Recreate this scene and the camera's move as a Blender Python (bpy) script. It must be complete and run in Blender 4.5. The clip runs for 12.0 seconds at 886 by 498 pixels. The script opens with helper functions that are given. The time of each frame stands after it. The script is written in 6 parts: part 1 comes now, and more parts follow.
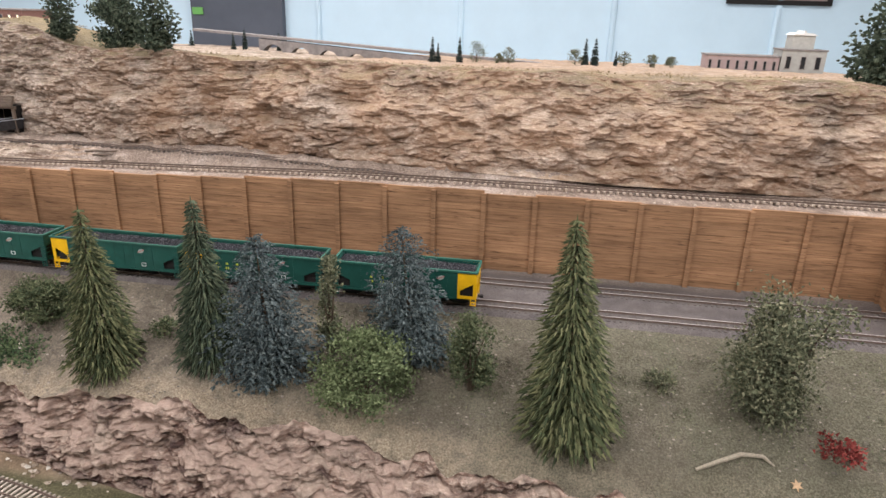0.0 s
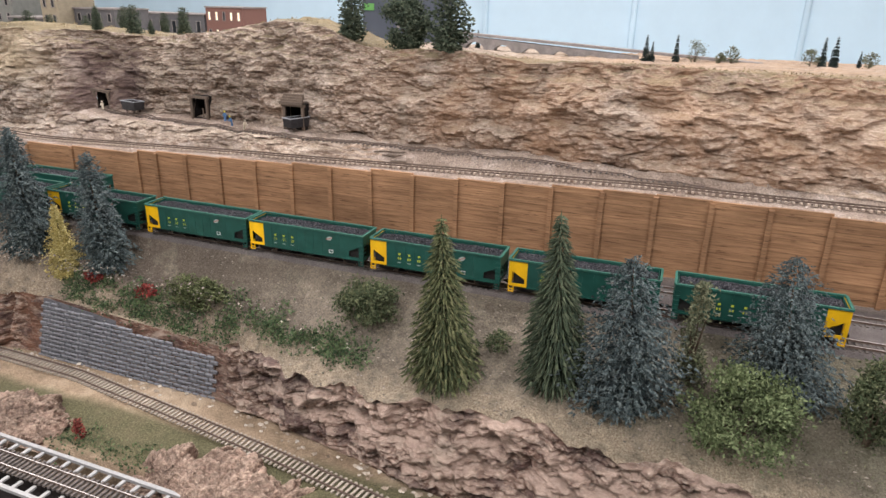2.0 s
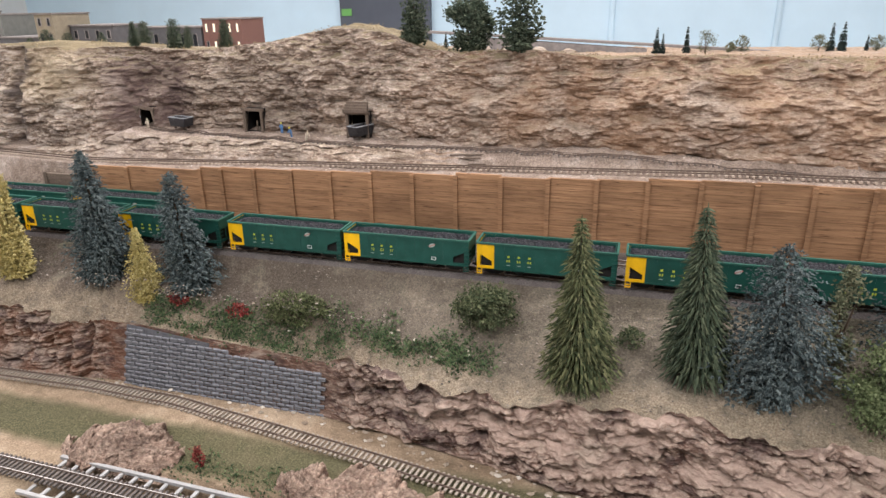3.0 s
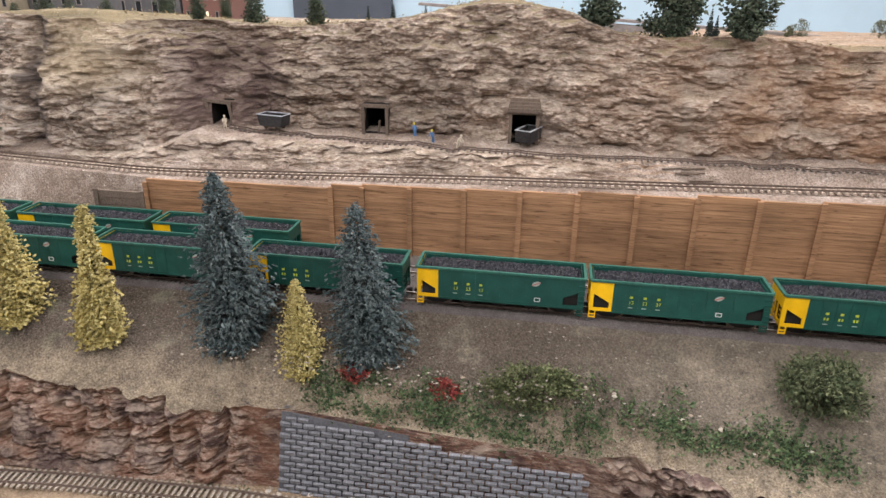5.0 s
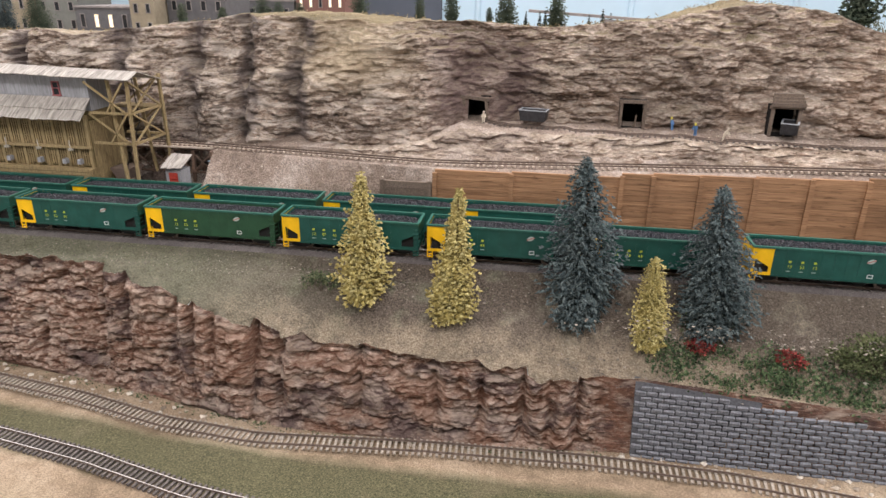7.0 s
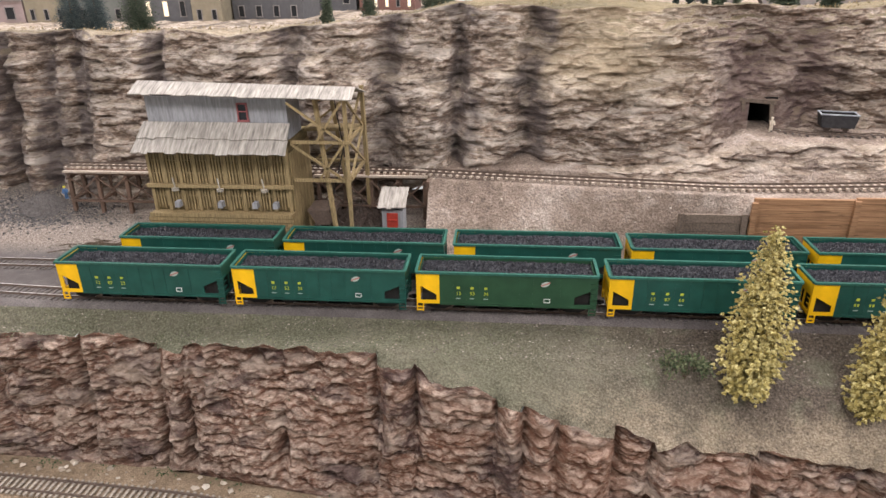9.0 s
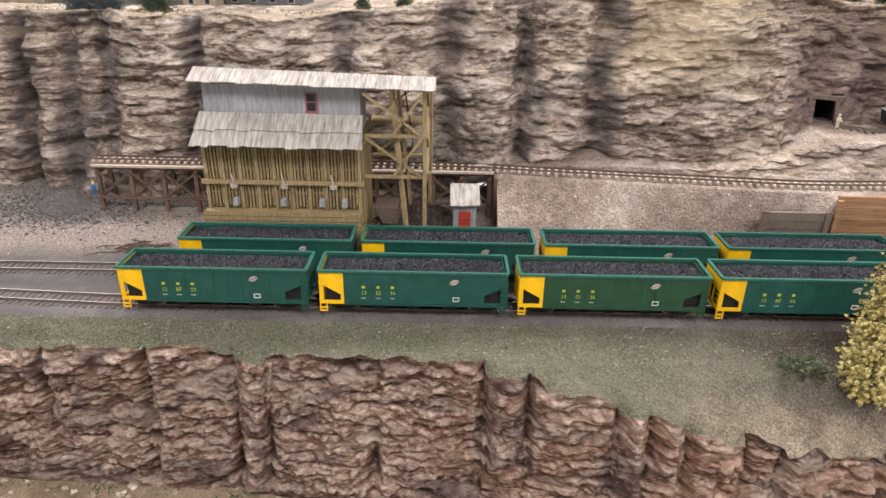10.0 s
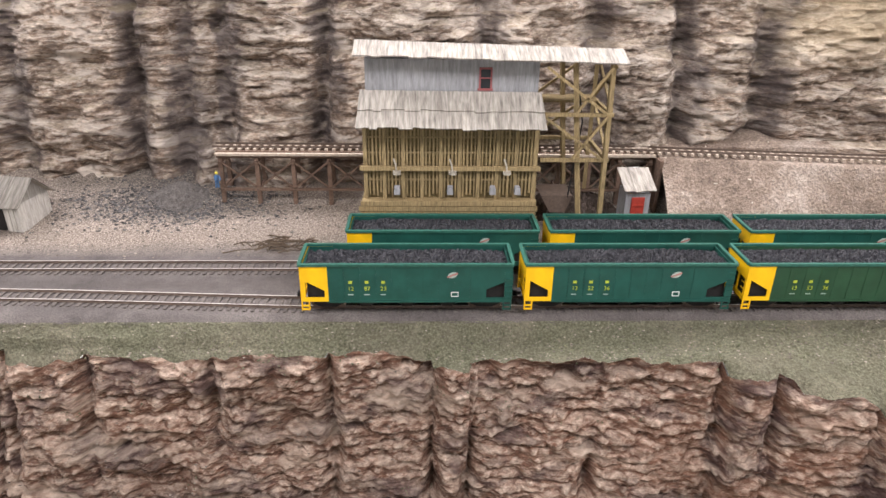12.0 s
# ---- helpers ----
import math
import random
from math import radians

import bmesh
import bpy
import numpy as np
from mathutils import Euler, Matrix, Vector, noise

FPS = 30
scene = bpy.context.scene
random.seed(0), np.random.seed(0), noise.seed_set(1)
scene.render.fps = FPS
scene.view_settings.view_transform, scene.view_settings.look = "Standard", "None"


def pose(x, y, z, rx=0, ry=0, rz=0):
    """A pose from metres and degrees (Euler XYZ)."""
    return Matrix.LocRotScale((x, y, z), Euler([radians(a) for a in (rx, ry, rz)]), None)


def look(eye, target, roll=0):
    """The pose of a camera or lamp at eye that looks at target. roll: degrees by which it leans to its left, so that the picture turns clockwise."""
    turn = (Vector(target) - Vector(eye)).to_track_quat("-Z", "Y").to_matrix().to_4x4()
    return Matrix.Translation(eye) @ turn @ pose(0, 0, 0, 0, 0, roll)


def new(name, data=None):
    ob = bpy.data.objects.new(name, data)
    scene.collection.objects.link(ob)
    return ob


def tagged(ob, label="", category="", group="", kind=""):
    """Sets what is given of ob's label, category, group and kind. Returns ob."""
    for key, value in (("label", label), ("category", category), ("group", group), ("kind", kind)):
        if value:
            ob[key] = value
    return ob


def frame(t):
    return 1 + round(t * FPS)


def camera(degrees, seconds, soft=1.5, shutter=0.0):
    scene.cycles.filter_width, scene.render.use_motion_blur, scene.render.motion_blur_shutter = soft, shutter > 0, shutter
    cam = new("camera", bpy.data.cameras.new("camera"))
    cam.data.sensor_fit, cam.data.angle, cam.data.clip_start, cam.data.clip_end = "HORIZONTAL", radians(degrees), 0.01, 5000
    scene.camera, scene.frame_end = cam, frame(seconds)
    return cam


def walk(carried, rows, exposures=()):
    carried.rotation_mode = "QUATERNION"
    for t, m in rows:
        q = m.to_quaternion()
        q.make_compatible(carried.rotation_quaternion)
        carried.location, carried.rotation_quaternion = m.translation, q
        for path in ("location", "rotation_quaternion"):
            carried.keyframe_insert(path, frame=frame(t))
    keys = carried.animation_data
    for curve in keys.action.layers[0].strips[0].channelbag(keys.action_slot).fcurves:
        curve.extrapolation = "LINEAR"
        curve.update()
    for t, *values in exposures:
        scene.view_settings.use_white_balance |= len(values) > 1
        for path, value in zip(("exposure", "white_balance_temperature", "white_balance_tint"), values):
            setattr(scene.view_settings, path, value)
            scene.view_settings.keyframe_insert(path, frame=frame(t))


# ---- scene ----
cam = camera(67.6, 12.0)
PATH = [
    (0, (-0.108, -0.054, 0.331), (-0.395, 1.806, -0.346), 1.7),
    (0.5, (-0.146, -0.059, 0.327), (-0.571, 1.765, -0.376), 1.0),
    (1, (-0.217, -0.065, 0.332), (-0.692, 1.739, -0.389), 0.9),
    (1.5, (-0.284, -0.059, 0.33), (-0.869, 1.715, -0.384), 1.7),
    (2, (-0.365, -0.068, 0.334), (-0.996, 1.695, -0.367), 1.4),
    (2.5, (-0.456, -0.11, 0.338), (-1.028, 1.671, -0.372), 0.7),
    (2.7, (-0.486, -0.121, 0.336), (-1.06, 1.664, -0.36), -0.5),
    (4.3, (-0.789, -0.008, 0.325), (-1.19, 1.815, -0.394), 0.5),
    (4.5, (-0.833, 0.009, 0.325), (-1.215, 1.835, -0.398), 0.7),
    (5, (-0.958, 0.032, 0.329), (-1.249, 1.857, -0.435), 0.8),
    (5.5, (-1.071, 0.036, 0.333), (-1.362, 1.867, -0.418), 0.4),
    (6, (-1.17, -0.003, 0.333), (-1.42, 1.836, -0.413), 0.4),
    (6.5, (-1.25, -0.063, 0.323), (-1.485, 1.78, -0.417), 0.3),
    (7, (-1.323, -0.086, 0.314), (-1.606, 1.751, -0.423), 0.8),
    (7.5, (-1.404, -0.05, 0.312), (-1.73, 1.778, -0.432), 0.6),
    (7.7, (-1.451, -0.023, 0.312), (-1.791, 1.796, -0.447), 0.3),
    (9.3, (-1.799, 0.097, 0.33), (-1.924, 1.917, -0.491), -0.5),
    (9.5, (-1.832, 0.104, 0.326), (-1.928, 1.93, -0.484), 0.0),
    (10, (-1.892, 0.115, 0.319), (-1.899, 1.932, -0.517), 1.0),
    (10.5, (-1.967, 0.091, 0.313), (-1.901, 1.912, -0.51), 0.4),
    (11, (-2.043, 0.08, 0.303), (-1.9, 1.89, -0.535), 0.8),
    (11.5, (-2.078, 0.107, 0.299), (-1.966, 1.923, -0.53), 1.5),
    (12, (-2.091, 0.174, 0.286), (-2.031, 1.984, -0.563), 0.8),
]
walk(cam, [(t, look(eye, target, roll)) for t, eye, target, roll in PATH], [(0, 0.05), (5, 0.0), (7.7, 0.02), (9.5, 0.12), (10.5, 0.25), (12, 0.38)])

# ---- light ----
world = bpy.data.worlds.new("room_air")
scene.world = world
world.use_nodes = True
world.node_tree.nodes["Background"].inputs[0].default_value = (0.9, 0.95, 1.0, 1)
world.node_tree.nodes["Background"].inputs[1].default_value = 0.10


def ceiling_lamp(x, y, power):
    d = bpy.data.lights.new("tube_light", "AREA")
    d.shape, d.size, d.size_y, d.energy, d.color = "RECTANGLE", 1.2, 0.6, power, (0.99, 0.95, 0.985)
    ob = new("tube_light", d)
    ob.matrix_world = pose(x, y, 1.52)
    return ob


for lx in (-3.2, -1.2, 0.8):
    for ly, lp in ((-0.5, 30), (1.3, 30), (3.1, 30)):
        ceiling_lamp(lx, ly, lp)


# ---- helpers of this scene ----
def link(name, bm, mat, parent=None, label="", smooth=False, category="", kind="", group=""):
    me = bpy.data.meshes.new(name)
    bm.to_mesh(me)
    bm.free()
    return obj(name, me, mat, parent, label, smooth, category, kind, group)


def obj(name, me, mat, parent=None, label="", smooth=False, category="", kind="", group=""):
    if not me.materials:
        me.materials.append(mat)
    if smooth:
        me.polygons.foreach_set("use_smooth", [True] * len(me.polygons))
    ob = new(name, me)
    if parent is not None:
        ob.parent = parent
    return tagged(ob, label, category, group, kind)


def thing(name, label, category, group="", m=None):
    ob = new(name)
    ob.empty_display_size = 0.01
    if m is not None:
        ob.matrix_world = m
    return tagged(ob, label, category, group)


def box(bm, x0, x1, y0, y1, z0, z1, m=None):
    v = [bm.verts.new((x, y, z)) for x in (x0, x1) for y in (y0, y1) for z in (z0, z1)]
    for f in ((0, 1, 3, 2), (4, 6, 7, 5), (0, 4, 5, 1), (2, 3, 7, 6), (0, 2, 6, 4), (1, 5, 7, 3)):
        bm.faces.new([v[i] for i in f])
    if m is not None:
        bmesh.ops.transform(bm, matrix=m, verts=v)
    return v


def beam(bm, a, b, w, h=None):
    """A squared timber from a to b."""
    a, b = Vector(a), Vector(b)
    d = b - a
    q = d.to_track_quat("Z", "Y").to_matrix().to_4x4()
    h = h or w
    box(bm, -w / 2, w / 2, -h / 2, h / 2, 0, d.length, Matrix.Translation(a) @ q)


def rod(bm, pts, radii, n=6):
    """A round tapered rod through points."""
    rings = []
    for i, p in enumerate(pts):
        p = Vector(p)
        d = Vector(pts[min(i + 1, len(pts) - 1)]) - Vector(pts[max(i - 1, 0)])
        q = d.to_track_quat("Z", "Y")
        r = radii[i] if isinstance(radii, (list, tuple)) else radii
        rings.append([bm.verts.new(p + q @ Vector((r * math.cos(6.2832 * k / n), r * math.sin(6.2832 * k / n), 0))) for k in range(n)])
    for a, b in zip(rings, rings[1:]):
        for k in range(n):
            bm.faces.new((a[k], a[(k + 1) % n], b[(k + 1) % n], b[k]))
    bm.faces.new(rings[0][::-1])
    bm.faces.new(rings[-1])


TABLE = np.random.RandomState(5).rand(4096)


def vnoise(x, y, z=0.0):
    """Smooth value noise in 0..1 on arrays."""
    x, y, z = np.broadcast_arrays(np.asarray(x, float), y, z)
    xi, yi, zi = np.floor(x).astype(int), np.floor(y).astype(int), np.floor(z).astype(int)
    fx, fy, fz = x - xi, y - yi, z - zi
    fx, fy, fz = (f * f * (3 - 2 * f) for f in (fx, fy, fz))

    def h(i, j, k):
        return TABLE[(i * 1619 + j * 31337 + k * 6971 + (i * j) % 97) % 4096]
    out = 0
    for a in (0, 1):
        for b in (0, 1):
            for c in (0, 1):
                w = (fx if a else 1 - fx) * (fy if b else 1 - fy) * (fz if c else 1 - fz)
                out = out + w * h(xi + a, yi + b, zi + c)
    return out


def fbm(x, y, z=0.0, octaves=4):
    total, amp, norm = 0, 1.0, 0
    for o in range(octaves):
        k = 2.03 ** o
        total = total + amp * vnoise(x * k + 17.3 * o, y * k + 5.1 * o, z * k + 9.7 * o)
        norm += amp
        amp *= 0.5
    return total / norm - 0.5


def sheet(name, x0, x1, nx, curves, rows, wobble, mat, label="", cut=None, smooth=True, category="ground"):
    """A swept ground form: curves are functions of x that give (y, z); between two of them lie as many rows as said; wobble(x, y, z, s) gives (dy, dz)."""
    xs = np.linspace(x0, x1, nx)
    cs = [c(xs) for c in curves]
    ys, zs, ss = [], [], []
    for i, n in enumerate(rows):
        last = i == len(rows) - 1
        for k in range(n + (1 if last else 0)):
            f = k / n
            ys.append(cs[i][0] * (1 - f) + cs[i + 1][0] * f)
            zs.append(cs[i][1] * (1 - f) + cs[i + 1][1] * f)
            ss.append(np.full(nx, i + f))
    y, z, s = np.array(ys), np.array(zs), np.array(ss)
    x = np.broadcast_to(xs, y.shape)
    dy, dz = wobble(x, y, z, s)
    y, z = y + dy, z + dz
    m = y.shape[0]
    co = np.stack([x, y, z], -1).reshape(-1, 3)
    i = np.arange(m * nx).reshape(m, nx)
    quads = np.stack([i[:-1, :-1], i[:-1, 1:], i[1:, 1:], i[1:, :-1]], -1).reshape(-1, 4)
    if cut is not None:
        c = co[quads].mean(1)
        quads = quads[~cut(c[:, 0], c[:, 1], c[:, 2])]
    me = bpy.data.meshes.new(name)
    me.from_pydata(co.tolist(), [], quads.tolist())
    me.update()
    return obj(name, me, mat, None, label, smooth, category, "structure"), (x, y, z)


def curve(xs, ys, zs):
    xs = np.array(xs, float)
    return lambda x: (np.interp(x, xs, ys), np.interp(x, xs, zs) if not isinstance(zs, (int, float)) else np.full_like(x, zs))


# ---- materials ----
def material(name, rough=0.9, metal=0.0):
    mat = bpy.data.materials.new(name)
    mat.use_nodes = True
    b = mat.node_tree.nodes["Principled BSDF"]
    b.inputs["Roughness"].default_value, b.inputs["Metallic"].default_value = rough, metal
    b.inputs["Specular IOR Level"].default_value = 0.25
    return mat, mat.node_tree, b


def nd(nt, kind, **kw):
    n = nt.nodes.new(kind)
    for k, v in kw.items():
        if k in n.inputs:
            n.inputs[k].default_value = v
    return n


def coords(nt, scale=(1, 1, 1)):
    tc, mp = nt.nodes.new("ShaderNodeTexCoord"), nt.nodes.new("ShaderNodeMapping")
    mp.inputs["Scale"].default_value = scale
    nt.links.new(tc.outputs["Object"], mp.inputs[0])
    return mp.outputs[0]


def noise_tex(nt, vec, scale, detail=4.0, rough=0.6, warp=0.0):
    n = nt.nodes.new("ShaderNodeTexNoise")
    n.inputs["Scale"].default_value, n.inputs["Detail"].default_value, n.inputs["Roughness"].default_value, n.inputs["Distortion"].default_value = scale, detail, rough, warp
    nt.links.new(vec, n.inputs["Vector"])
    return n.outputs["Fac"]


def ramp(nt, fac, stops):
    r = nt.nodes.new("ShaderNodeValToRGB")
    e = r.color_ramp.elements
    while len(e) < len(stops):
        e.new(0.5)
    for k, (p, c) in enumerate(stops):
        e[k].position = p
        e[k].color = (*c, 1) if len(c) == 3 else c
    nt.links.new(fac, r.inputs[0])
    return r.outputs[0]


def mix(nt, fac, a, b, mode="MIX"):
    m = nt.nodes.new("ShaderNodeMix")
    m.data_type, m.blend_type = "RGBA", mode
    for sock, v in ((m.inputs[0], fac), (m.inputs[6], a), (m.inputs[7], b)):
        if isinstance(v, (int, float)):
            sock.default_value = v
        elif isinstance(v, tuple):
            sock.default_value = (*v, 1)
        else:
            nt.links.new(v, sock)
    return m.outputs[2]


def bump(nt, b, height, dist, strength=1.0):
    n = nt.nodes.new("ShaderNodeBump")
    n.inputs["Strength"].default_value, n.inputs["Distance"].default_value = strength, dist
    nt.links.new(height, n.inputs["Height"])
    nt.links.new(n.outputs[0], b.inputs["Normal"])


def grey(v):
    return (v, v, v)


def axis(nt, k):
    tc, sp = nt.nodes.new("ShaderNodeTexCoord"), nt.nodes.new("ShaderNodeSeparateXYZ")
    nt.links.new(tc.outputs["Object"], sp.inputs[0])
    return sp.outputs[k]


def remap(nt, v, a, b):
    m = nd(nt, "ShaderNodeMapRange")
    m.inputs[1].default_value, m.inputs[2].default_value = a, b
    nt.links.new(v, m.inputs[0])
    return m.outputs[0]


def math_node(nt, op, a, b):
    m = nt.nodes.new("ShaderNodeMath")
    m.operation = op
    for sock, v in zip(m.inputs, (a, b)):
        if isinstance(v, (int, float)):
            sock.default_value = v
        else:
            nt.links.new(v, sock)
    return m.outputs[0]


def rock_material(name, dark, mid, light, pale, tint, strata=(14, 14, 90)):
    """Painted plaster rock: layered colour along the strata, pale dry-brushed edges, paler up-facing ledges, darker
    hollows.
    """
    mat, nt, b = material(name, 0.95)
    lay = noise_tex(nt, coords(nt, strata), 1.0, 5, 0.65, 0.6)
    big = noise_tex(nt, coords(nt, (5, 5, 7)), 1.0, 4, 0.55, 0.5)
    fine = noise_tex(nt, coords(nt, (220, 220, 420)), 1.0, 3, 0.6)
    col = ramp(nt, lay, [(0.30, dark), (0.44, mid), (0.56, light), (0.72, pale)])
    col = mix(nt, ramp(nt, big, [(0.38, grey(0)), (0.62, grey(0.75))]), col, tint, "MIX")
    lay2 = noise_tex(nt, coords(nt, tuple(2.6 * k for k in strata)), 1.0, 4, 0.7, 0.8)
    col = mix(nt, 0.5, col, ramp(nt, lay2, [(0.34, dark), (0.5, mid), (0.64, pale)]))
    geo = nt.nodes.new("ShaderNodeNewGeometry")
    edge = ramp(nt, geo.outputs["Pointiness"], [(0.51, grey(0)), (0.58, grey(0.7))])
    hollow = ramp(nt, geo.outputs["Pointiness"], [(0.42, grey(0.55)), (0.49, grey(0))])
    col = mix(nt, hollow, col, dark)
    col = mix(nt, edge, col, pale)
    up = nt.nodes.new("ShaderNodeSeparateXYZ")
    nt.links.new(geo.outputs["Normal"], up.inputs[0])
    ledge_pale = math_node(nt, "MULTIPLY", ramp(nt, up.outputs[2], [(0.35, grey(0)), (0.75, grey(0.5))]), ramp(nt, lay2, [(0.35, grey(0.2)), (0.55, grey(1))]))
    col = mix(nt, ledge_pale, col, pale)
    col = mix(nt, 0.6, col, ramp(nt, fine, [(0.3, grey(0.45)), (0.7, grey(1.4))]), "MULTIPLY")
    fine2 = noise_tex(nt, coords(nt, (90, 90, 320)), 1.0, 5, 0.75, 0.5)
    col = mix(nt, 0.8, col, ramp(nt, fine2, [(0.36, grey(0.5)), (0.5, grey(1.0)), (0.64, grey(1.45))]), "MULTIPLY")
    blotch = noise_tex(nt, coords(nt, (6, 6, 11)), 1.0, 4, 0.6, 0.8)
    col = mix(nt, 0.9, col, ramp(nt, blotch, [(0.36, grey(0.62)), (0.5, grey(1.0)), (0.64, grey(1.22))]), "MULTIPLY")
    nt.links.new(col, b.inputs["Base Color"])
    hgt = math_node(nt, "ADD", math_node(nt, "MULTIPLY", lay, 0.5), math_node(nt, "ADD", math_node(nt, "MULTIPLY", fine, 0.45), math_node(nt, "MULTIPLY", fine2, 0.9)))
    bump(nt, b, hgt, 0.005, 1.0)
    return mat, nt, b, col


def ground_material(name, stops, scale=60, fine_scale=900, relief=0.0012):
    mat, nt, b = material(name, 1.0)
    v = coords(nt)
    big = noise_tex(nt, v, scale * 0.12, 4, 0.6, 0.4)
    med = noise_tex(nt, v, scale, 4, 0.65)
    fine = noise_tex(nt, v, fine_scale, 2, 0.7)
    f = math_node(nt, "ADD", math_node(nt, "MULTIPLY", big, 0.6), math_node(nt, "MULTIPLY", med, 0.4))
    col = ramp(nt, f, stops)
    col = mix(nt, 0.75, col, ramp(nt, fine, [(0.3, grey(0.45)), (0.5, grey(0.95)), (0.7, grey(1.5))]), "MULTIPLY")
    nt.links.new(col, b.inputs["Base Color"])
    bump(nt, b, math_node(nt, "ADD", fine, med), relief, 1.0)
    return mat, nt, b, col


def plain(name, col, rough=0.6, metal=0.0, scale=300, spread=0.25, relief=0.0002, stretch=(1, 1, 1)):
    """A painted or raw surface with faint mottling and fine grain."""
    mat, nt, b = material(name, rough, metal)
    f = noise_tex(nt, coords(nt, tuple(scale * k for k in stretch)), 1.0, 4, 0.65)
    dark = tuple(c * (1 - spread) for c in col)
    bright = tuple(min(1, c * (1 + spread)) for c in col)
    c = ramp(nt, f, [(0.3, dark), (0.7, bright)])
    info = nt.nodes.new("ShaderNodeObjectInfo")
    c = mix(nt, 1.0, c, ramp(nt, info.outputs["Random"], [(0, grey(0.88)), (1, grey(1.1))]), "MULTIPLY")
    nt.links.new(c, b.inputs["Base Color"])
    if relief:
        bump(nt, b, f, relief, 0.7)
    return mat

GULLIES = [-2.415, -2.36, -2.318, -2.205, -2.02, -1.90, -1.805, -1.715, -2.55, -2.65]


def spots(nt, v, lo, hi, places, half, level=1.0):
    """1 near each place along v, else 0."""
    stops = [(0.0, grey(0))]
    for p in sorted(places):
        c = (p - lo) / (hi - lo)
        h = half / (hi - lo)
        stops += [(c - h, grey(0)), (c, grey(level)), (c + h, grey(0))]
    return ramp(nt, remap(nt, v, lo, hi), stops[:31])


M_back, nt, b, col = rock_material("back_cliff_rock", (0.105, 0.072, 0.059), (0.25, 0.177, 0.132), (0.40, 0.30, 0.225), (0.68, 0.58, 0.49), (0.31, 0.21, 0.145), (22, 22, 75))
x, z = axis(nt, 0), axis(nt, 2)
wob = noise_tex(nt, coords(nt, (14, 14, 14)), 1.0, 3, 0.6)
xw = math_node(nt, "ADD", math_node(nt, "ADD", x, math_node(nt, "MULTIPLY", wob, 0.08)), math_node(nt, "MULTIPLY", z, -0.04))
# darker bands that follow the gullies
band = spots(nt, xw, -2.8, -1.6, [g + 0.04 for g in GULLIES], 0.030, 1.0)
gully_dark = math_node(nt, "MULTIPLY", ramp(nt, band, [(0.15, grey(0)), (0.65, grey(0.8))]), ramp(nt, noise_tex(nt, coords(nt, (26, 26, 34)), 1.0, 4), [(0.34, grey(0.25)), (0.52, grey(1))]))
orange = ramp(nt, remap(nt, xw, -2.8, 0.6), [(0.0, grey(0)), (0.33, grey(0)), (0.56, grey(0.05)), (0.64, grey(0.5)), (0.82, grey(0.5)), (0.9, grey(0.4)), (1.0, grey(0.5))])
pp = noise_tex(nt, coords(nt, (16, 16, 70)), 1.0, 5, 0.75, 0.8)
col = mix(nt, math_node(nt, "MULTIPLY", ramp(nt, pp, [(0.50, grey(0)), (0.60, grey(0.85))]), ramp(nt, remap(nt, x, -2.8, -0.6), [(0.0, grey(1)), (0.5, grey(0.9)), (0.65, grey(0.35)), (1, grey(0.3))])), col, (0.70, 0.61, 0.53))
col = mix(nt, ramp(nt, pp, [(0.36, grey(0.6)), (0.45, grey(0))]), col, (0.10, 0.075, 0.068))
col = mix(nt, math_node(nt, "MULTIPLY", orange, ramp(nt, wob, [(0.35, grey(0.3)), (0.6, grey(1))])), col, (0.46, 0.26, 0.145))
purple = math_node(nt, "MULTIPLY", ramp(nt, spots(nt, xw, -2.8, -0.8, [-1.385], 0.10, 1.0), [(0.05, grey(0)), (0.45, grey(0.9))]), ramp(nt, remap(nt, z, 0.1, 0.27), [(0, grey(0.2)), (0.25, grey(1)), (0.75, grey(1)), (0.95, grey(0))]))
col = mix(nt, math_node(nt, "MULTIPLY", purple, ramp(nt, wob, [(0.3, grey(0.45)), (0.55, grey(1))])), col, ramp(nt, pp, [(0.35, (0.075, 0.048, 0.048)), (0.65, (0.19, 0.13, 0.115))]))
sandy = math_node(nt, "MULTIPLY", spots(nt, xw, -2.8, -0.8, [-1.60], 0.13, 0.9), ramp(nt, remap(nt, z, 0.1, 0.27), [(0.3, grey(0)), (0.6, grey(1)), (1, grey(0.9))]))
col = mix(nt, sandy, col, ramp(nt, pp, [(0.38, (0.42, 0.32, 0.21)), (0.62, (0.68, 0.56, 0.40))]))
col = mix(nt, gully_dark, col, ramp(nt, pp, [(0.35, (0.065, 0.052, 0.053)), (0.6, (0.13, 0.105, 0.10))]))
chalk = math_node(nt, "MULTIPLY", math_node(nt, "MULTIPLY", spots(nt, x, -1.0, -0.6, [-0.788], 0.011, 0.9), ramp(nt, remap(nt, z, 0.12, 0.24), [(0.1, grey(0.9)), (0.6, grey(0.8)), (0.75, grey(0))])), ramp(nt, wob, [(0.3, grey(0.5)), (0.5, grey(1))]))
col = mix(nt, chalk, col, (0.52, 0.43, 0.35))
geo = nt.nodes.new("ShaderNodeNewGeometry")
sep = nt.nodes.new("ShaderNodeSeparateXYZ")
nt.links.new(geo.outputs["Normal"], sep.inputs[0])
turf = math_node(nt, "MULTIPLY", ramp(nt, sep.outputs[2], [(0.55, grey(0)), (0.85, grey(1))]), ramp(nt, remap(nt, z, 0.2, 0.26), [(0.0, grey(0.3)), (1, grey(0.9))]))
speck = noise_tex(nt, coords(nt, (700, 700, 700)), 1.0, 2, 0.7)
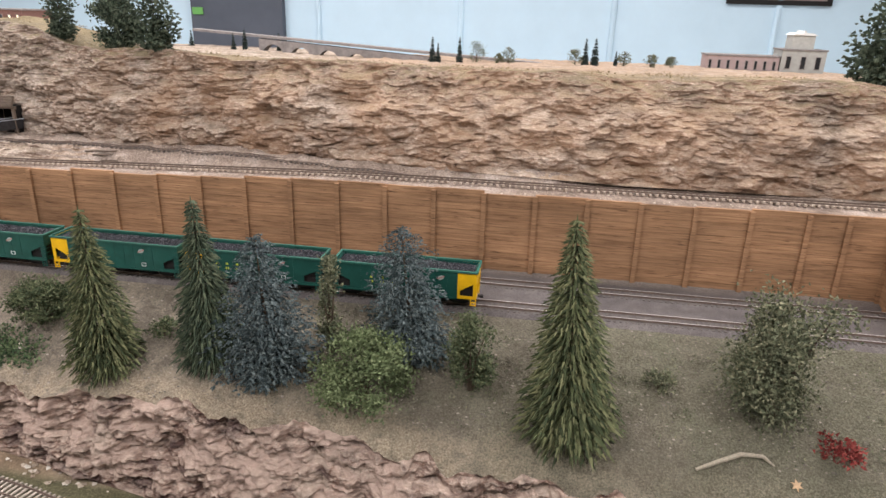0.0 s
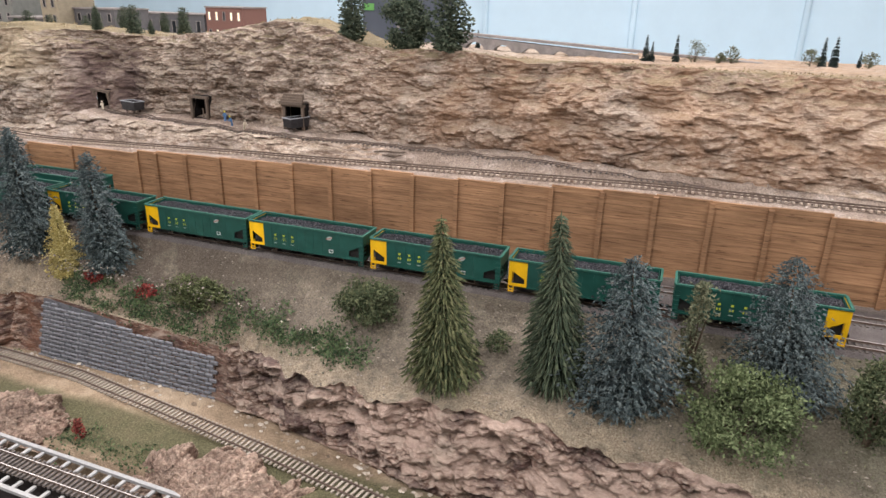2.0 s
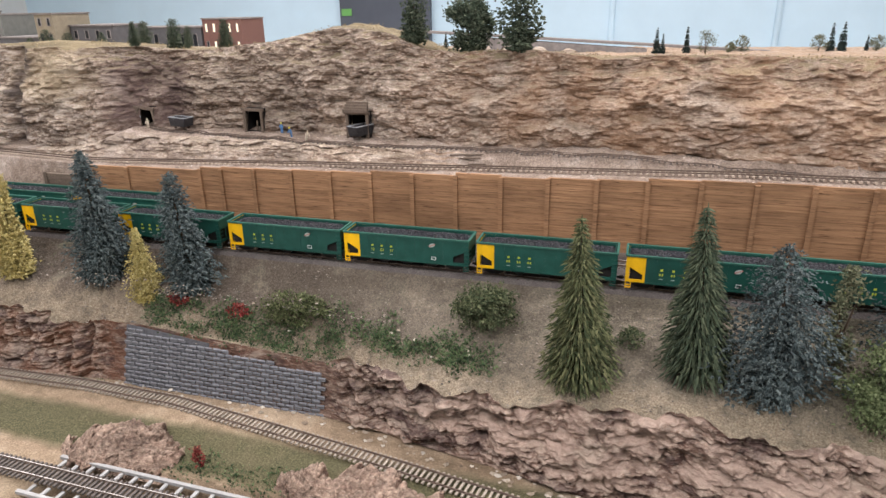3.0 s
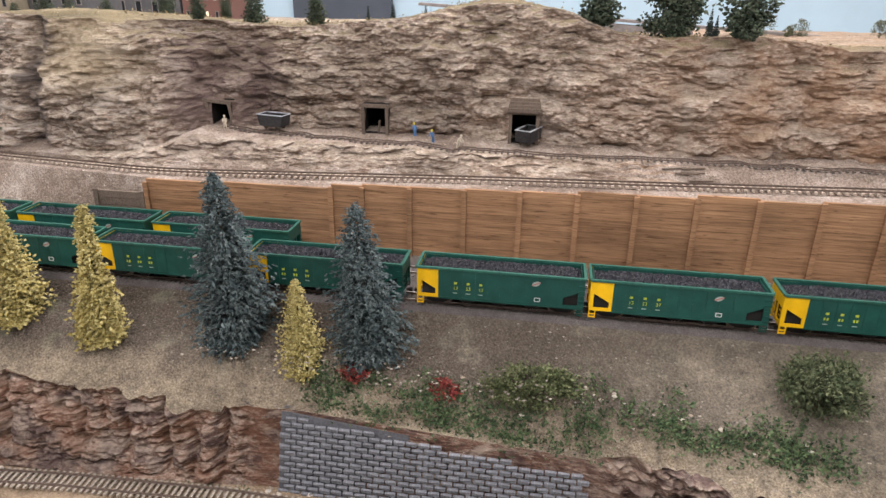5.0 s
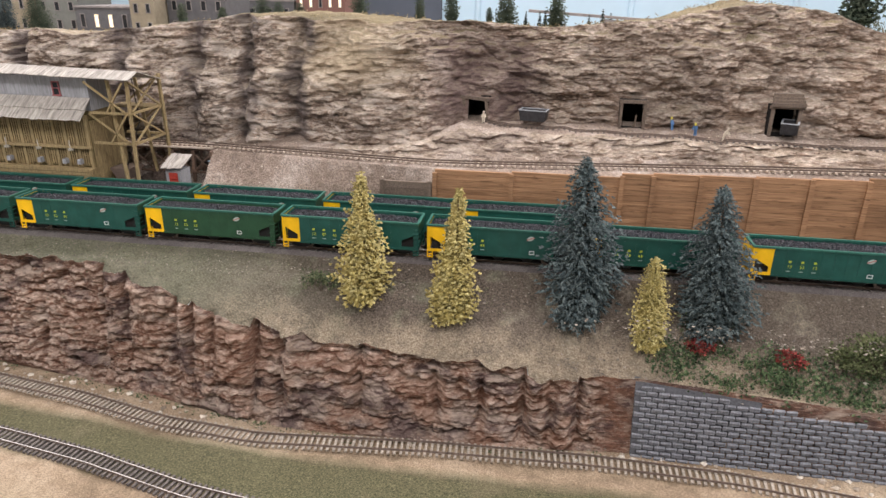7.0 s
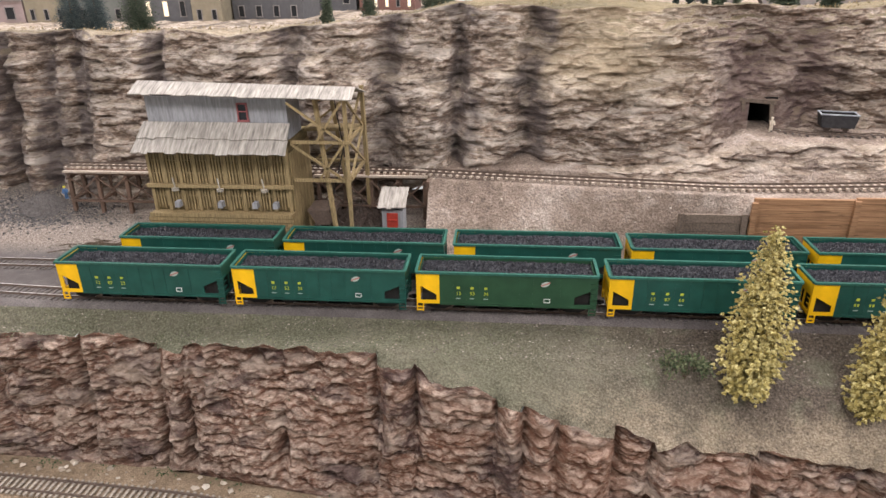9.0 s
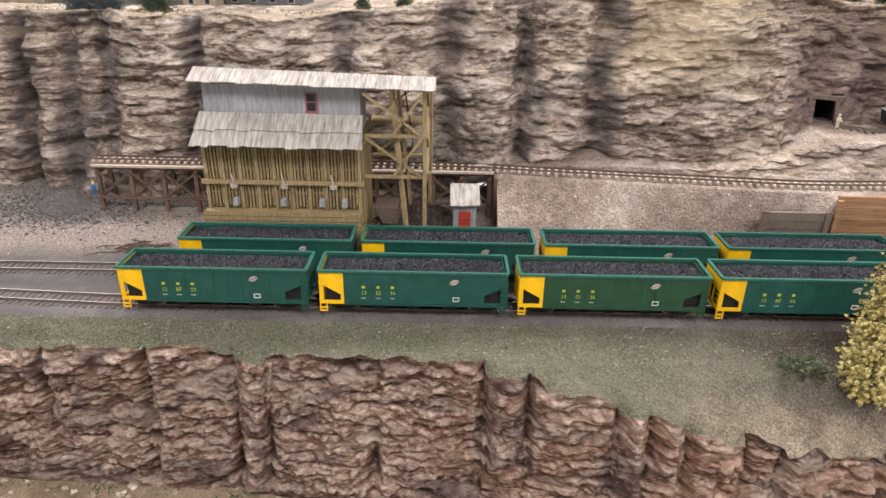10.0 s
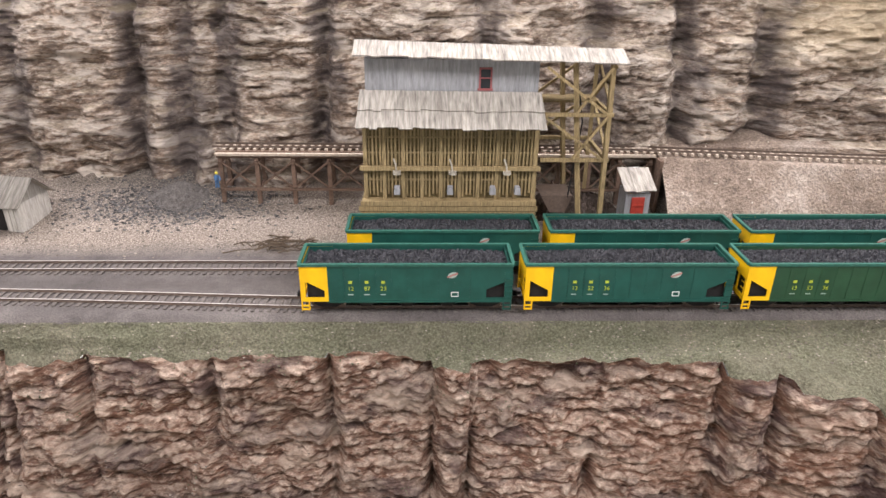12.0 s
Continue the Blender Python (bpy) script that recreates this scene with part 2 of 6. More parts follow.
col = mix(nt, turf, col, ramp(nt, math_node(nt, "ADD", math_node(nt, "MULTIPLY", speck, 0.5), math_node(nt, "MULTIPLY", wob, 0.5)), [(0.36, (0.085, 0.07, 0.034)), (0.5, (0.18, 0.142, 0.075)), (0.64, (0.32, 0.255, 0.145))]))
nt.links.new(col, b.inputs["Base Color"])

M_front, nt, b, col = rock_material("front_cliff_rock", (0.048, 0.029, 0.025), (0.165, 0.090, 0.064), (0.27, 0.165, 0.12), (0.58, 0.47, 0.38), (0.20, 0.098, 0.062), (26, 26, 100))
x = axis(nt, 0)
wob = noise_tex(nt, coords(nt, (18, 18, 30)), 1.0, 3, 0.6)
pink = math_node(nt, "MULTIPLY", ramp(nt, remap(nt, x, -1.0, 0.0), [(0.05, grey(0)), (0.25, grey(0.75)), (0.75, grey(0.7)), (0.9, grey(0.2))]), ramp(nt, wob, [(0.42, grey(0)), (0.56, grey(1))]))
col = mix(nt, math_node(nt, "MULTIPLY", pink, 1.0), col, (0.52, 0.385, 0.315))
dark = ramp(nt, wob, [(0.36, grey(0.7)), (0.47, grey(0))])
col = mix(nt, dark, col, (0.075, 0.045, 0.045))
pp = noise_tex(nt, coords(nt, (13, 13, 34)), 1.0, 5, 0.7, 0.8)
col = mix(nt, ramp(nt, pp, [(0.53, grey(0)), (0.64, grey(0.60))]), col, (0.50, 0.40, 0.32))
redz = math_node(nt, "MULTIPLY", ramp(nt, remap(nt, x, -2.2, -1.1), [(0.2, grey(0.2)), (0.45, grey(0.7)), (0.86, grey(0.8)), (0.97, grey(0))]), ramp(nt, wob, [(0.42, grey(0)), (0.56, grey(1))]))
col = mix(nt, math_node(nt, "MULTIPLY", redz, 0.6), col, (0.23, 0.10, 0.055))
nt.links.new(col, b.inputs["Base Color"])

M_yard, nt, b, col = ground_material("cinder_ballast", [(0.3, (0.07, 0.062, 0.060)), (0.5, (0.125, 0.109, 0.104)), (0.7, (0.20, 0.176, 0.165))])
y = axis(nt, 1)
wob = noise_tex(nt, coords(nt, (12, 12, 12)), 1.0, 4, 0.6)
gravel = remap(nt, math_node(nt, "ADD", y, math_node(nt, "MULTIPLY", wob, 0.03)), 0.78, 0.81)
fine = noise_tex(nt, coords(nt, (650, 650, 650)), 1.0, 2, 0.7)
col = mix(nt, gravel, col, ramp(nt, fine, [(0.32, (0.085, 0.068, 0.058)), (0.5, (0.225, 0.185, 0.155)), (0.68, (0.46, 0.39, 0.33))]))
stain = math_node(nt, "MULTIPLY", math_node(nt, "MULTIPLY", spots(nt, math_node(nt, "ADD", axis(nt, 0), math_node(nt, "MULTIPLY", wob, 0.1)), -2.8, -1.9, [-2.32], 0.16, 1.0), ramp(nt, remap(nt, math_node(nt, "ADD", y, math_node(nt, "MULTIPLY", wob, 0.06)), 0.85, 0.91), [(0.1, grey(0)), (0.5, grey(1))])), ramp(nt, fine, [(0.4, grey(1)), (0.62, grey(0.45))]))
col = mix(nt, stain, col, (0.06, 0.054, 0.052))
between = math_node(nt, "MULTIPLY", spots(nt, y, 0.6, 0.9, [0.708], 0.022, 0.8), wob)
col = mix(nt, between, col, (0.075, 0.065, 0.06))
nt.links.new(col, b.inputs["Base Color"])

M_bank, nt, b, col = ground_material("grassy_bank", [(0.35, (0.10, 0.085, 0.065)), (0.5, (0.175, 0.15, 0.115)), (0.62, (0.28, 0.235, 0.18))], 90, 420, 0.003)
x, y = axis(nt, 0), axis(nt, 1)
wob = noise_tex(nt, coords(nt, (11, 11, 11)), 1.0, 4, 0.65)
fine = noise_tex(nt, coords(nt, (500, 500, 500)), 1.0, 2, 0.7)
xw = math_node(nt, "ADD", x, math_node(nt, "MULTIPLY", wob, 0.25))
olive = math_node(nt, "MULTIPLY", ramp(nt, remap(nt, xw, -1.9, 0.6), [(0.08, grey(0.95)), (0.24, grey(0.75)), (0.32, grey(0.05)), (0.62, grey(0.1)), (0.8, grey(0.8)), (1, grey(0.95))]), ramp(nt, wob, [(0.3, grey(0.45)), (0.55, grey(1))]))
col = mix(nt, olive, col, ramp(nt, fine, [(0.3, (0.055, 0.056, 0.034)), (0.5, (0.115, 0.115, 0.075)), (0.7, (0.20, 0.19, 0.13))]))
soil = math_node(nt, "MULTIPLY", ramp(nt, remap(nt, xw, -1.7, -0.2), [(0.05, grey(0)), (0.2, grey(0.95)), (0.5, grey(0.85)), (0.75, grey(0.35)), (1, grey(0.2))]), ramp(nt, noise_tex(nt, coords(nt, (28, 28, 28)), 1.0, 3), [(0.33, grey(0)), (0.48, grey(1))]))
col = mix(nt, soil, col, ramp(nt, fine, [(0.3, (0.043, 0.033, 0.027)), (0.5, (0.098, 0.077, 0.061)), (0.7, (0.19, 0.152, 0.12))]))
rimline = ramp(nt, remap(nt, x, -2.8, 0.4), [((p + 2.8) / 3.2, grey(q)) for p, q in ((-2.8, 0.63), (-2.1, 0.617), (-1.84, 0.587), (-1.67, 0.54), (-1.3, 0.547), (-1.2, 0.563), (-0.9, 0.56), (-0.67, 0.502), (-0.44, 0.486), (-0.23, 0.472), (0.25, 0.45))])
yrel = math_node(nt, "SUBTRACT", math_node(nt, "ADD", y, math_node(nt, "MULTIPLY", wob, -0.06)), rimline)
sandband = math_node(nt, "MULTIPLY", ramp(nt, remap(nt, yrel, -0.04, 0.06), [(0.15, grey(0.95)), (0.36, grey(0.7)), (0.55, grey(0))]), ramp(nt, remap(nt, xw, -1.7, 0.1), [(0.05, grey(0)), (0.14, grey(0.9)), (0.85, grey(0.9)), (1.0, grey(0.15))]))
col = mix(nt, math_node(nt, "MULTIPLY", sandband, ramp(nt, noise_tex(nt, coords(nt, (45, 45, 45)), 1.0, 4, 0.7), [(0.33, grey(0.25)), (0.58, grey(0.95))])), col, ramp(nt, fine, [(0.32, (0.20, 0.15, 0.10)), (0.68, (0.52, 0.43, 0.31))]))
nt.links.new(col, b.inputs["Base Color"])

M_bench = ground_material("sandy_bench", [(0.36, (0.16, 0.12, 0.095)), (0.5, (0.29, 0.225, 0.18)), (0.64, (0.45, 0.375, 0.32))], 60, 380, 0.003)[0]

M_low, nt, b, col = ground_material("lower_ground", [(0.35, (0.19, 0.138, 0.09)), (0.5, (0.31, 0.23, 0.155)), (0.65, (0.44, 0.345, 0.245))], 60, 600)
x, y = axis(nt, 0), axis(nt, 1)
wob = noise_tex(nt, coords(nt, (14, 14, 14)), 1.0, 4, 0.65)
fine = noise_tex(nt, coords(nt, (500, 500, 500)), 1.0, 2, 0.7)
bend = math_node(nt, "MULTIPLY", math_node(nt, "MINIMUM", math_node(nt, "ADD", x, 1.62), 0.0), 0.11)
yb = math_node(nt, "ADD", math_node(nt, "ADD", y, bend), math_node(nt, "MULTIPLY", wob, 0.02))
grass_f = math_node(nt, "MULTIPLY", ramp(nt, remap(nt, yb, 0.2, 0.62), [(0.34, grey(0.2)), (0.44, grey(0.0)), (0.48, grey(0.0)), (0.52, grey(0.98)), (0.655, grey(0.95)), (0.69, grey(0.0)), (0.82, grey(0.0)), (0.9, grey(0.7))]), ramp(nt, wob, [(0.25, grey(0.75)), (0.45, grey(1))]))
col = mix(nt, grass_f, col, ramp(nt, fine, [(0.3, (0.035, 0.035, 0.018)), (0.5, (0.085, 0.082, 0.042)), (0.7, (0.17, 0.155, 0.085))]))
nt.links.new(col, b.inputs["Base Color"])
M_fence, nt, b = material("stained_boards", 0.72)
grain = noise_tex(nt, coords(nt, (22, 22, 650)), 1.0, 4, 0.65)
col = ramp(nt, grain, [(0.3, (0.19, 0.099, 0.050)), (0.7, (0.41, 0.236, 0.128))])
streak = noise_tex(nt, coords(nt, (38, 38, 420)), 1.0, 3, 0.6, 0.3)
col = mix(nt, ramp(nt, streak, [(0.60, grey(0)), (0.68, grey(0.75))]), col, (0.085, 0.042, 0.022))
cloud = noise_tex(nt, coords(nt, (9, 9, 14)), 1.0, 3, 0.6)
col = mix(nt, 0.8, col, ramp(nt, cloud, [(0.35, grey(0.8)), (0.65, grey(1.22))]), "MULTIPLY")
info = nt.nodes.new("ShaderNodeObjectInfo")
col = mix(nt, 1.0, col, ramp(nt, info.outputs["Random"], [(0, grey(0.86)), (1, grey(1.12))]), "MULTIPLY")
nt.links.new(col, b.inputs["Base Color"])
bump(nt, b, grain, 0.0006, 0.8)
M_rim = plain("pale_green_rim", (0.026, 0.104, 0.078), 0.5, 0, 300, 0.25, 0.0)
M_green = plain("wagon_green", (0.012, 0.067, 0.052), 0.45, 0, 60, 0.2, 0.0)
M_olive = plain("wagon_olive_green", (0.020, 0.062, 0.030), 0.5, 0, 60, 0.2, 0.0)
M_yellow = plain("wagon_yellow", (0.80, 0.46, 0.008), 0.45, 0, 60, 0.12, 0.0)
# black parts, and painted shade in wagon cut-outs and the shed doorway
M_black = plain("black_parts_and_shade", (0.018, 0.016, 0.015), 0.8)
M_coal = plain("coal", (0.026, 0.026, 0.031), 0.36, 0, 900, 0.8, 0.0012)
M_steel = plain("rail_steel", (0.66, 0.61, 0.57), 0.35, 0.3, 300, 0.2, 0.0)
M_rust = plain("rail_side_rust", (0.12, 0.088, 0.07), 0.8)
M_tie = plain("sleeper_wood", (0.125, 0.108, 0.098), 0.9, 0, 400, 0.4)
M_front_tie = plain("grey_brown_sleeper", (0.33, 0.285, 0.235), 0.9, 0, 400, 0.35)
M_pale_tie = plain("pale_sleeper", (0.45, 0.37, 0.30), 0.9, 0, 400, 0.3)
M_wall = plain("sky_blue_wall_paint", (0.60, 0.76, 0.86), 0.8, 0, 3, 0.04, 0.0)
M_dark = plain("grey_door_paint", (0.10, 0.11, 0.135), 0.6, 0, 3, 0.1, 0.0)
M_room = plain("room_white_paint", (0.7, 0.7, 0.68), 0.9, 0, 4, 0.05, 0.0)
M_timber = plain("tipple_timber", (0.275, 0.205, 0.105), 0.8, 0, 1.0, 0.45, 0.0003, (900, 900, 90))
M_roof = plain("roof_tarpaper", (0.335, 0.305, 0.27), 0.9, 0, 1.0, 0.5, 0.0004, (420, 45, 45))
M_letter = plain("letter_yellow", (0.40, 0.46, 0.05), 0.6, 0, 900, 0.2, 0.0)
M_faded = plain("faded_white", (0.32, 0.40, 0.36), 0.7, 0, 900, 0.3, 0.0)
M_badge = plain("badge_red", (0.35, 0.16, 0.14), 0.7, 0, 900, 0.2, 0.0)
M_white = plain("white_paint", (0.75, 0.75, 0.72), 0.6, 0, 300, 0.1, 0.0)
M_conc = plain("grey_concrete", (0.33, 0.34, 0.36), 0.85, 0, 90, 0.25, 0.0003)

# ---- setting: the layout's ground ----
C_front = curve([-3, 1], [0.12, 0.12], -0.175)
C_base = curve([-3, -2.26, -2.07, -1.9, -1.6, -1.36, -1.2, -0.9, -0.82, -0.6, -0.4, -0.15, 0.2, 1], [0.62, 0.605, 0.595, 0.57, 0.515, 0.525, 0.54, 0.535, 0.525, 0.48, 0.445, 0.41, 0.39, 0.38], -0.165)
RIM_X = [-3, -2.4, -2.09, -1.84, -1.67, -1.55, -1.36, -1.29, -1.2, -0.9, -0.85, -0.67, -0.55, -0.44, -0.23, -0.05, 0.25, 1]
RIM = curve(RIM_X, [0.635, 0.628, 0.617, 0.587, 0.538, 0.547, 0.541, 0.547, 0.563, 0.56, 0.538, 0.502, 0.499, 0.486, 0.472, 0.458, 0.45, 0.45],
            [-0.022, -0.022, -0.022, -0.012, -0.038, -0.064, -0.075, -0.082, -0.083, -0.10, -0.092, -0.082, -0.066, -0.066, -0.075, -0.085, -0.09, -0.10])
rs0 = np.random.RandomState(11)
EDGES = np.cumsum(rs0.uniform(0.02, 0.11, 34)) - 2.78
EDGES = EDGES[EDGES < -1.25]


def columns(x, edges, width, seed):
    """Blocky buttresses: an offset for each stretch between edges, and a groove at each edge."""
    off = np.random.RandomState(seed).uniform(-1, 1, len(edges) + 1)
    near = np.min(np.abs(np.asarray(x)[..., None] - np.asarray(edges)), -1)
    return off[np.searchsorted(edges, x)], np.exp(-(near / width) ** 2)


def masks(x):
    left = np.clip((-1.22 - x) / 0.03, 0, 1)
    right = np.clip((x + 0.9) / 0.04, 0, 1)
    return left, right, (1 - left) * (1 - right)


def C_rim(x):
    """The rock face's jagged upper edge."""
    y, z = RIM(x)
    left, right, wall = masks(x)
    xx = x + 0.006 * fbm(x * 40, 1.0, 2.0, 2)
    step, groove = columns(xx, EDGES, 0.006, 4)
    dy = left * (step * 0.005 + groove * 0.005 + fbm(x * 38, 3.0, 1.0, 4) * 0.022) + right * fbm(x * 34, 2.0, 5.0, 3) * 0.034
    dz = left * (step * 0.004 - groove * 0.003 + fbm(x * 55, 8.0, 1.0, 4) * 0.018) + right * (fbm(x * 40, 6.0, 5.0, 3) * 0.034 + 0.004)
    return y + dy, z + dz


C_mid = curve([-3, -2, -1.7, -1.5, -1.3, -1.0, -0.75, -0.55, -0.3, 0, 1], [0.641, 0.636, 0.60, 0.60, 0.605, 0.612, 0.60, 0.59, 0.585, 0.58, 0.58],
              [-0.012, -0.012, -0.014, -0.028, -0.042, -0.045, -0.035, -0.025, -0.02, -0.02, -0.02])
C_edge = curve([-3, 1], [0.648, 0.648], -0.003)


def layers(x, z, pitch, amp, freq, seed, tilt=0.0, warp=0.010):
    """Beds of rock: each bed stands out by its own amount, which drifts along its length; sharp steps between beds."""
    zz = (z + tilt * x + warp * 2 * fbm(x * 8 + seed, z * 10, seed * 1.7, 3)) / pitch
    k = np.floor(zz)
    w = np.clip((zz - k - 0.72) / 0.28, 0, 1)
    w = w * w * (3 - 2 * w)

    def stand(i):
        return vnoise(x * freq + i * 17.31, i * 3.7 + seed, 0.5) + 0.5 * vnoise(x * freq * 2.7 + i * 5.3, i * 2.9 + seed, 1.5)
    return amp * (stand(k) * (1 - w) + stand(k + 1) * w - 0.75)


def lumps(x, y, z, f=1.0):
    """Rounded boulders with sharp creases between them, at three sizes."""
    u0 = x + 0.022 * fbm(x * 24, z * 24, 1.0, 3)
    w0 = z + 0.018 * fbm(x * 21 + 9, z * 27, 3.0, 3)
    out = 0
    for k, (q, amp, a) in enumerate(((15, 0.020, 0.3), (34, 0.012, -0.25), (75, 0.007, 0.15))):
        u, w = u0 * math.cos(a) + w0 * math.sin(a), w0 * math.cos(a) - u0 * math.sin(a)
        out = out - amp * (np.sqrt(np.abs(vnoise(u * q * f + 3.1 * k, w * q * 1.5 * f + 1.7 * k, y * q * 0.4 + k) - 0.5) * 2) - 0.55)
    return out


def crags(x, y, z, q=30):
    """Rough broken plaster: ridged fractal relief, longer along the beds than up the face."""
    u, w = x + 0.02 * fbm(x * 18, z * 22, 6.0, 3), z + 0.012 * fbm(x * 20, z * 26, 7.0, 3)
    out, amp = 0, 1.0
    for k in range(5):
        f = q * 1.95 ** k
        n = vnoise(u * f + 11.3 * k, w * f * 2.1 + 4.7 * k, y * f * 0.5 + k)
        out = out + amp * (1.1 * (n - 0.5) + (0.5 - np.abs(2 * n - 1)) * (0.35 if k % 2 else -0.35))
        amp *= 0.60
    return out * 0.011


def front_wobble(x, y, z, s):
    left, right, wall = masks(x)
    hold = np.clip(s / 0.12, 0, 1) * np.clip((2 - s) / 0.10, 0, 1) * (1 - wall * np.clip((1.75 - s) / 0.15, 0, 1))
    xx = x + 0.012 * fbm(x * 20, z * 30, 2.0, 2)
    step, groove = columns(xx + 0.10 * (z + 0.09) * (vnoise(x * 4, 1.0) - 0.5), EDGES, 0.006, 4)
    part = np.clip(2.2 * vnoise(x * 9, z * 22, 5.0) - 0.5, 0, 1)
    beds = layers(x, z, 0.012, 0.007, 16, 1.0, 0.05) * part + layers(x, z, 0.0052, 0.0065, 34, 2.0, -0.04, 0.006) + layers(x, z, 0.0026, 0.0036, 60, 3.0, 0, 0.004)
    dy = left * (groove * 0.012 * np.clip(2.6 * vnoise(x * 7, z * 16, 3.0) - 1.0, 0, 1) + step * 0.004 + lumps(x, y, z, 0.9) * 0.30 + fbm(x * 10, z * 8, 1.0, 3) * 0.022 + beds * 0.7 + crags(x, y, z, 46) * 0.95) + right * (lumps(x, y, z, 1.1) * 0.75 + beds * 0.8 + crags(x, y, z, 36) * 1.25)
    return dy * hold, fbm(x * 90, z * 90, 7.0, 2) * 0.003 * hold


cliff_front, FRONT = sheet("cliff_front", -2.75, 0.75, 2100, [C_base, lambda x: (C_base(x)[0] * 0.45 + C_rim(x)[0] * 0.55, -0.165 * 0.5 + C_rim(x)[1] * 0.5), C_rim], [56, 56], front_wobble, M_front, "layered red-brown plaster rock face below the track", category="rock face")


def bank_wobble(x, y, z, s):
    f = np.clip(s / 0.5, 0, 1) * np.clip((3 - s) / 0.25, 0, 1)
    return 0 * x, (fbm(x * 14, y * 14, 2.0, 4) * 0.014 + fbm(x * 60, y * 60, 9.0, 2) * 0.004 + fbm(x * 190, y * 190, 5.0, 2) * 0.0045) * f


sheet("ground_bank", -2.75, 0.75, 1500, [C_rim, lambda x: (RIM(x)[0] + np.minimum(0.014, (0.648 - RIM(x)[0]) * 0.35), RIM(x)[1] + 0.003), C_mid, C_edge], [8, 30, 24], bank_wobble, M_bank, "sandy grassy bank sloping down from the track")


def low_wobble(x, y, z, s):
    ravine = np.clip((x + 1.165) / 0.02, 0, 1) * np.clip((0.392 - y) / 0.012, 0, 1)
    return 0 * x, -0.075 * ravine + fbm(x * 12, y * 12, 4.0, 4) * 0.01 + fbm(x * 110, y * 110, 6.0, 2) * 0.002


sheet("ground_lower", -2.75, 0.75, 700, [C_front, lambda x: (C_base(x)[0] + 0.03, np.full_like(x, -0.165))], [90], low_wobble, M_low, "sandy lower ground with thin dry grass")


def yard_wobble(x, y, z, s):
    return 0 * x, fbm(x * 200, y * 200, 8.0, 2) * 0.0016 + fbm(x * 20, y * 20, 3.0, 3) * 0.004 * np.clip((y - 0.77) / 0.05, 0, 1)


sheet("ground_yard", -2.75, 0.75, 1000, [curve([-3, 1], [0.647, 0.647], -0.004), curve([-3, 1], [0.655, 0.655], 0.0), curve([-3, 1], [0.775, 0.775], 0.0), curve([-3, 1], [0.85, 0.85], 0.012), curve([-3, 1], [0.93, 0.93], 0.035)],
      [3, 30, 16, 12], yard_wobble, M_yard, "grey-brown cinder ballast of the yard")

# upper bench behind the board fence
FTOP_X = [-1.9, -1.47, -1.05, -0.85, -0.4, 0.0, 1]
FTOP_Z = [0.075, 0.078, 0.093, 0.098, 0.109, 0.109, 0.109]


def fence_top(x):
    return np.interp(x, FTOP_X, FTOP_Z)


def up_y(x):
    """Middle of the upper track."""
    return np.interp(x, [-2.6, -2.31, -1.86, -1.7, -1.5, -1.4, -1.1, -0.7, 0.0, 0.4, 1], [0.885, 0.885, 0.88, 0.855, 0.826, 0.824, 0.828, 0.836, 0.845, 0.85, 0.85])


def up_z(x):
    return np.interp(x, [-1.85, -1.45, -1.05, -0.85, -0.4, 0.0, 1], [0.076, 0.080, 0.092, 0.096, 0.107, 0.107, 0.107])


def ramp_w(x):
    return np.clip((-1.47 - x) / 0.03, 0, 1)


C_b0 = lambda x: (0.793 + 0 * x - 0.004 * ramp_w(x), -0.004 + 0 * x)
C_b1 = lambda x: (0.7935 + 0.006 * ramp_w(x), (up_z(x) - 0.006) * (1 - ramp_w(x)) + 0.008 * ramp_w(x))
C_b2 = lambda x: (up_y(x) - 0.016, up_z(x) - 0.003)
C_b3 = lambda x: (up_y(x) + 0.016, up_z(x) - 0.003)
C_b4 = curve([-1.9, -1.55, -1.45, -1.0, -0.85, -0.4, 0, 1], [0.90, 0.85, 0.865, 0.865, 0.87, 0.875, 0.88, 0.89], [0.076, 0.086, 0.116, 0.116, 0.115, 0.118, 0.118, 0.115])
C_b5 = curve([-1.9, -1.55, -1.45, -1.0, -0.85, -0.4, 0, 1], [0.96, 0.93, 0.96, 0.96, 0.95, 0.95, 0.95, 0.95], [0.085, 0.10, 0.126, 0.126, 0.126, 0.13, 0.126, 0.12])


def bench_wobble(x, y, z, s):
    f = np.clip(s - 3, 0, 1) * np.clip(5 - s, 0, 1) * 2
    r = np.clip(s - 1, 0, 1) * np.clip(2 - s, 0, 1) * ramp_w(x) * 3
    zone = np.clip((x + 1.66) / 0.08, 0, 1) * np.clip((-0.80 - x) / 0.15, 0, 1) * np.clip((0.885 - y) / 0.01, 0, 1)
    return (lumps(x, y, z * 1.5, 1.3) * 0.35 + layers(x, z + 0.25 * y, 0.006, 0.006, 26, 7.0, 0, 0.006) + layers(x, z + 0.25 * y, 0.003, 0.004, 40, 8.0, 0, 0.004)) * f * zone, fbm(x * 22, y * 22, 2.0, 4) * 0.007 * np.clip(f + r, 0, 1) + fbm(x * 60, y * 60, 4.0, 3) * (0.006 + 0.005 * r) * np.clip(f + r, 0, 1) + fbm(x * 160, y * 160, 3.0, 2) * 0.0015


bench, BENCH = sheet("ground_bench", -1.833, 0.75, 1100, [C_b0, C_b1, C_b2, C_b3, C_b4, C_b5], [4, 26, 8, 30, 16], bench_wobble, M_bench, "pale sandy bench carrying the upper track")

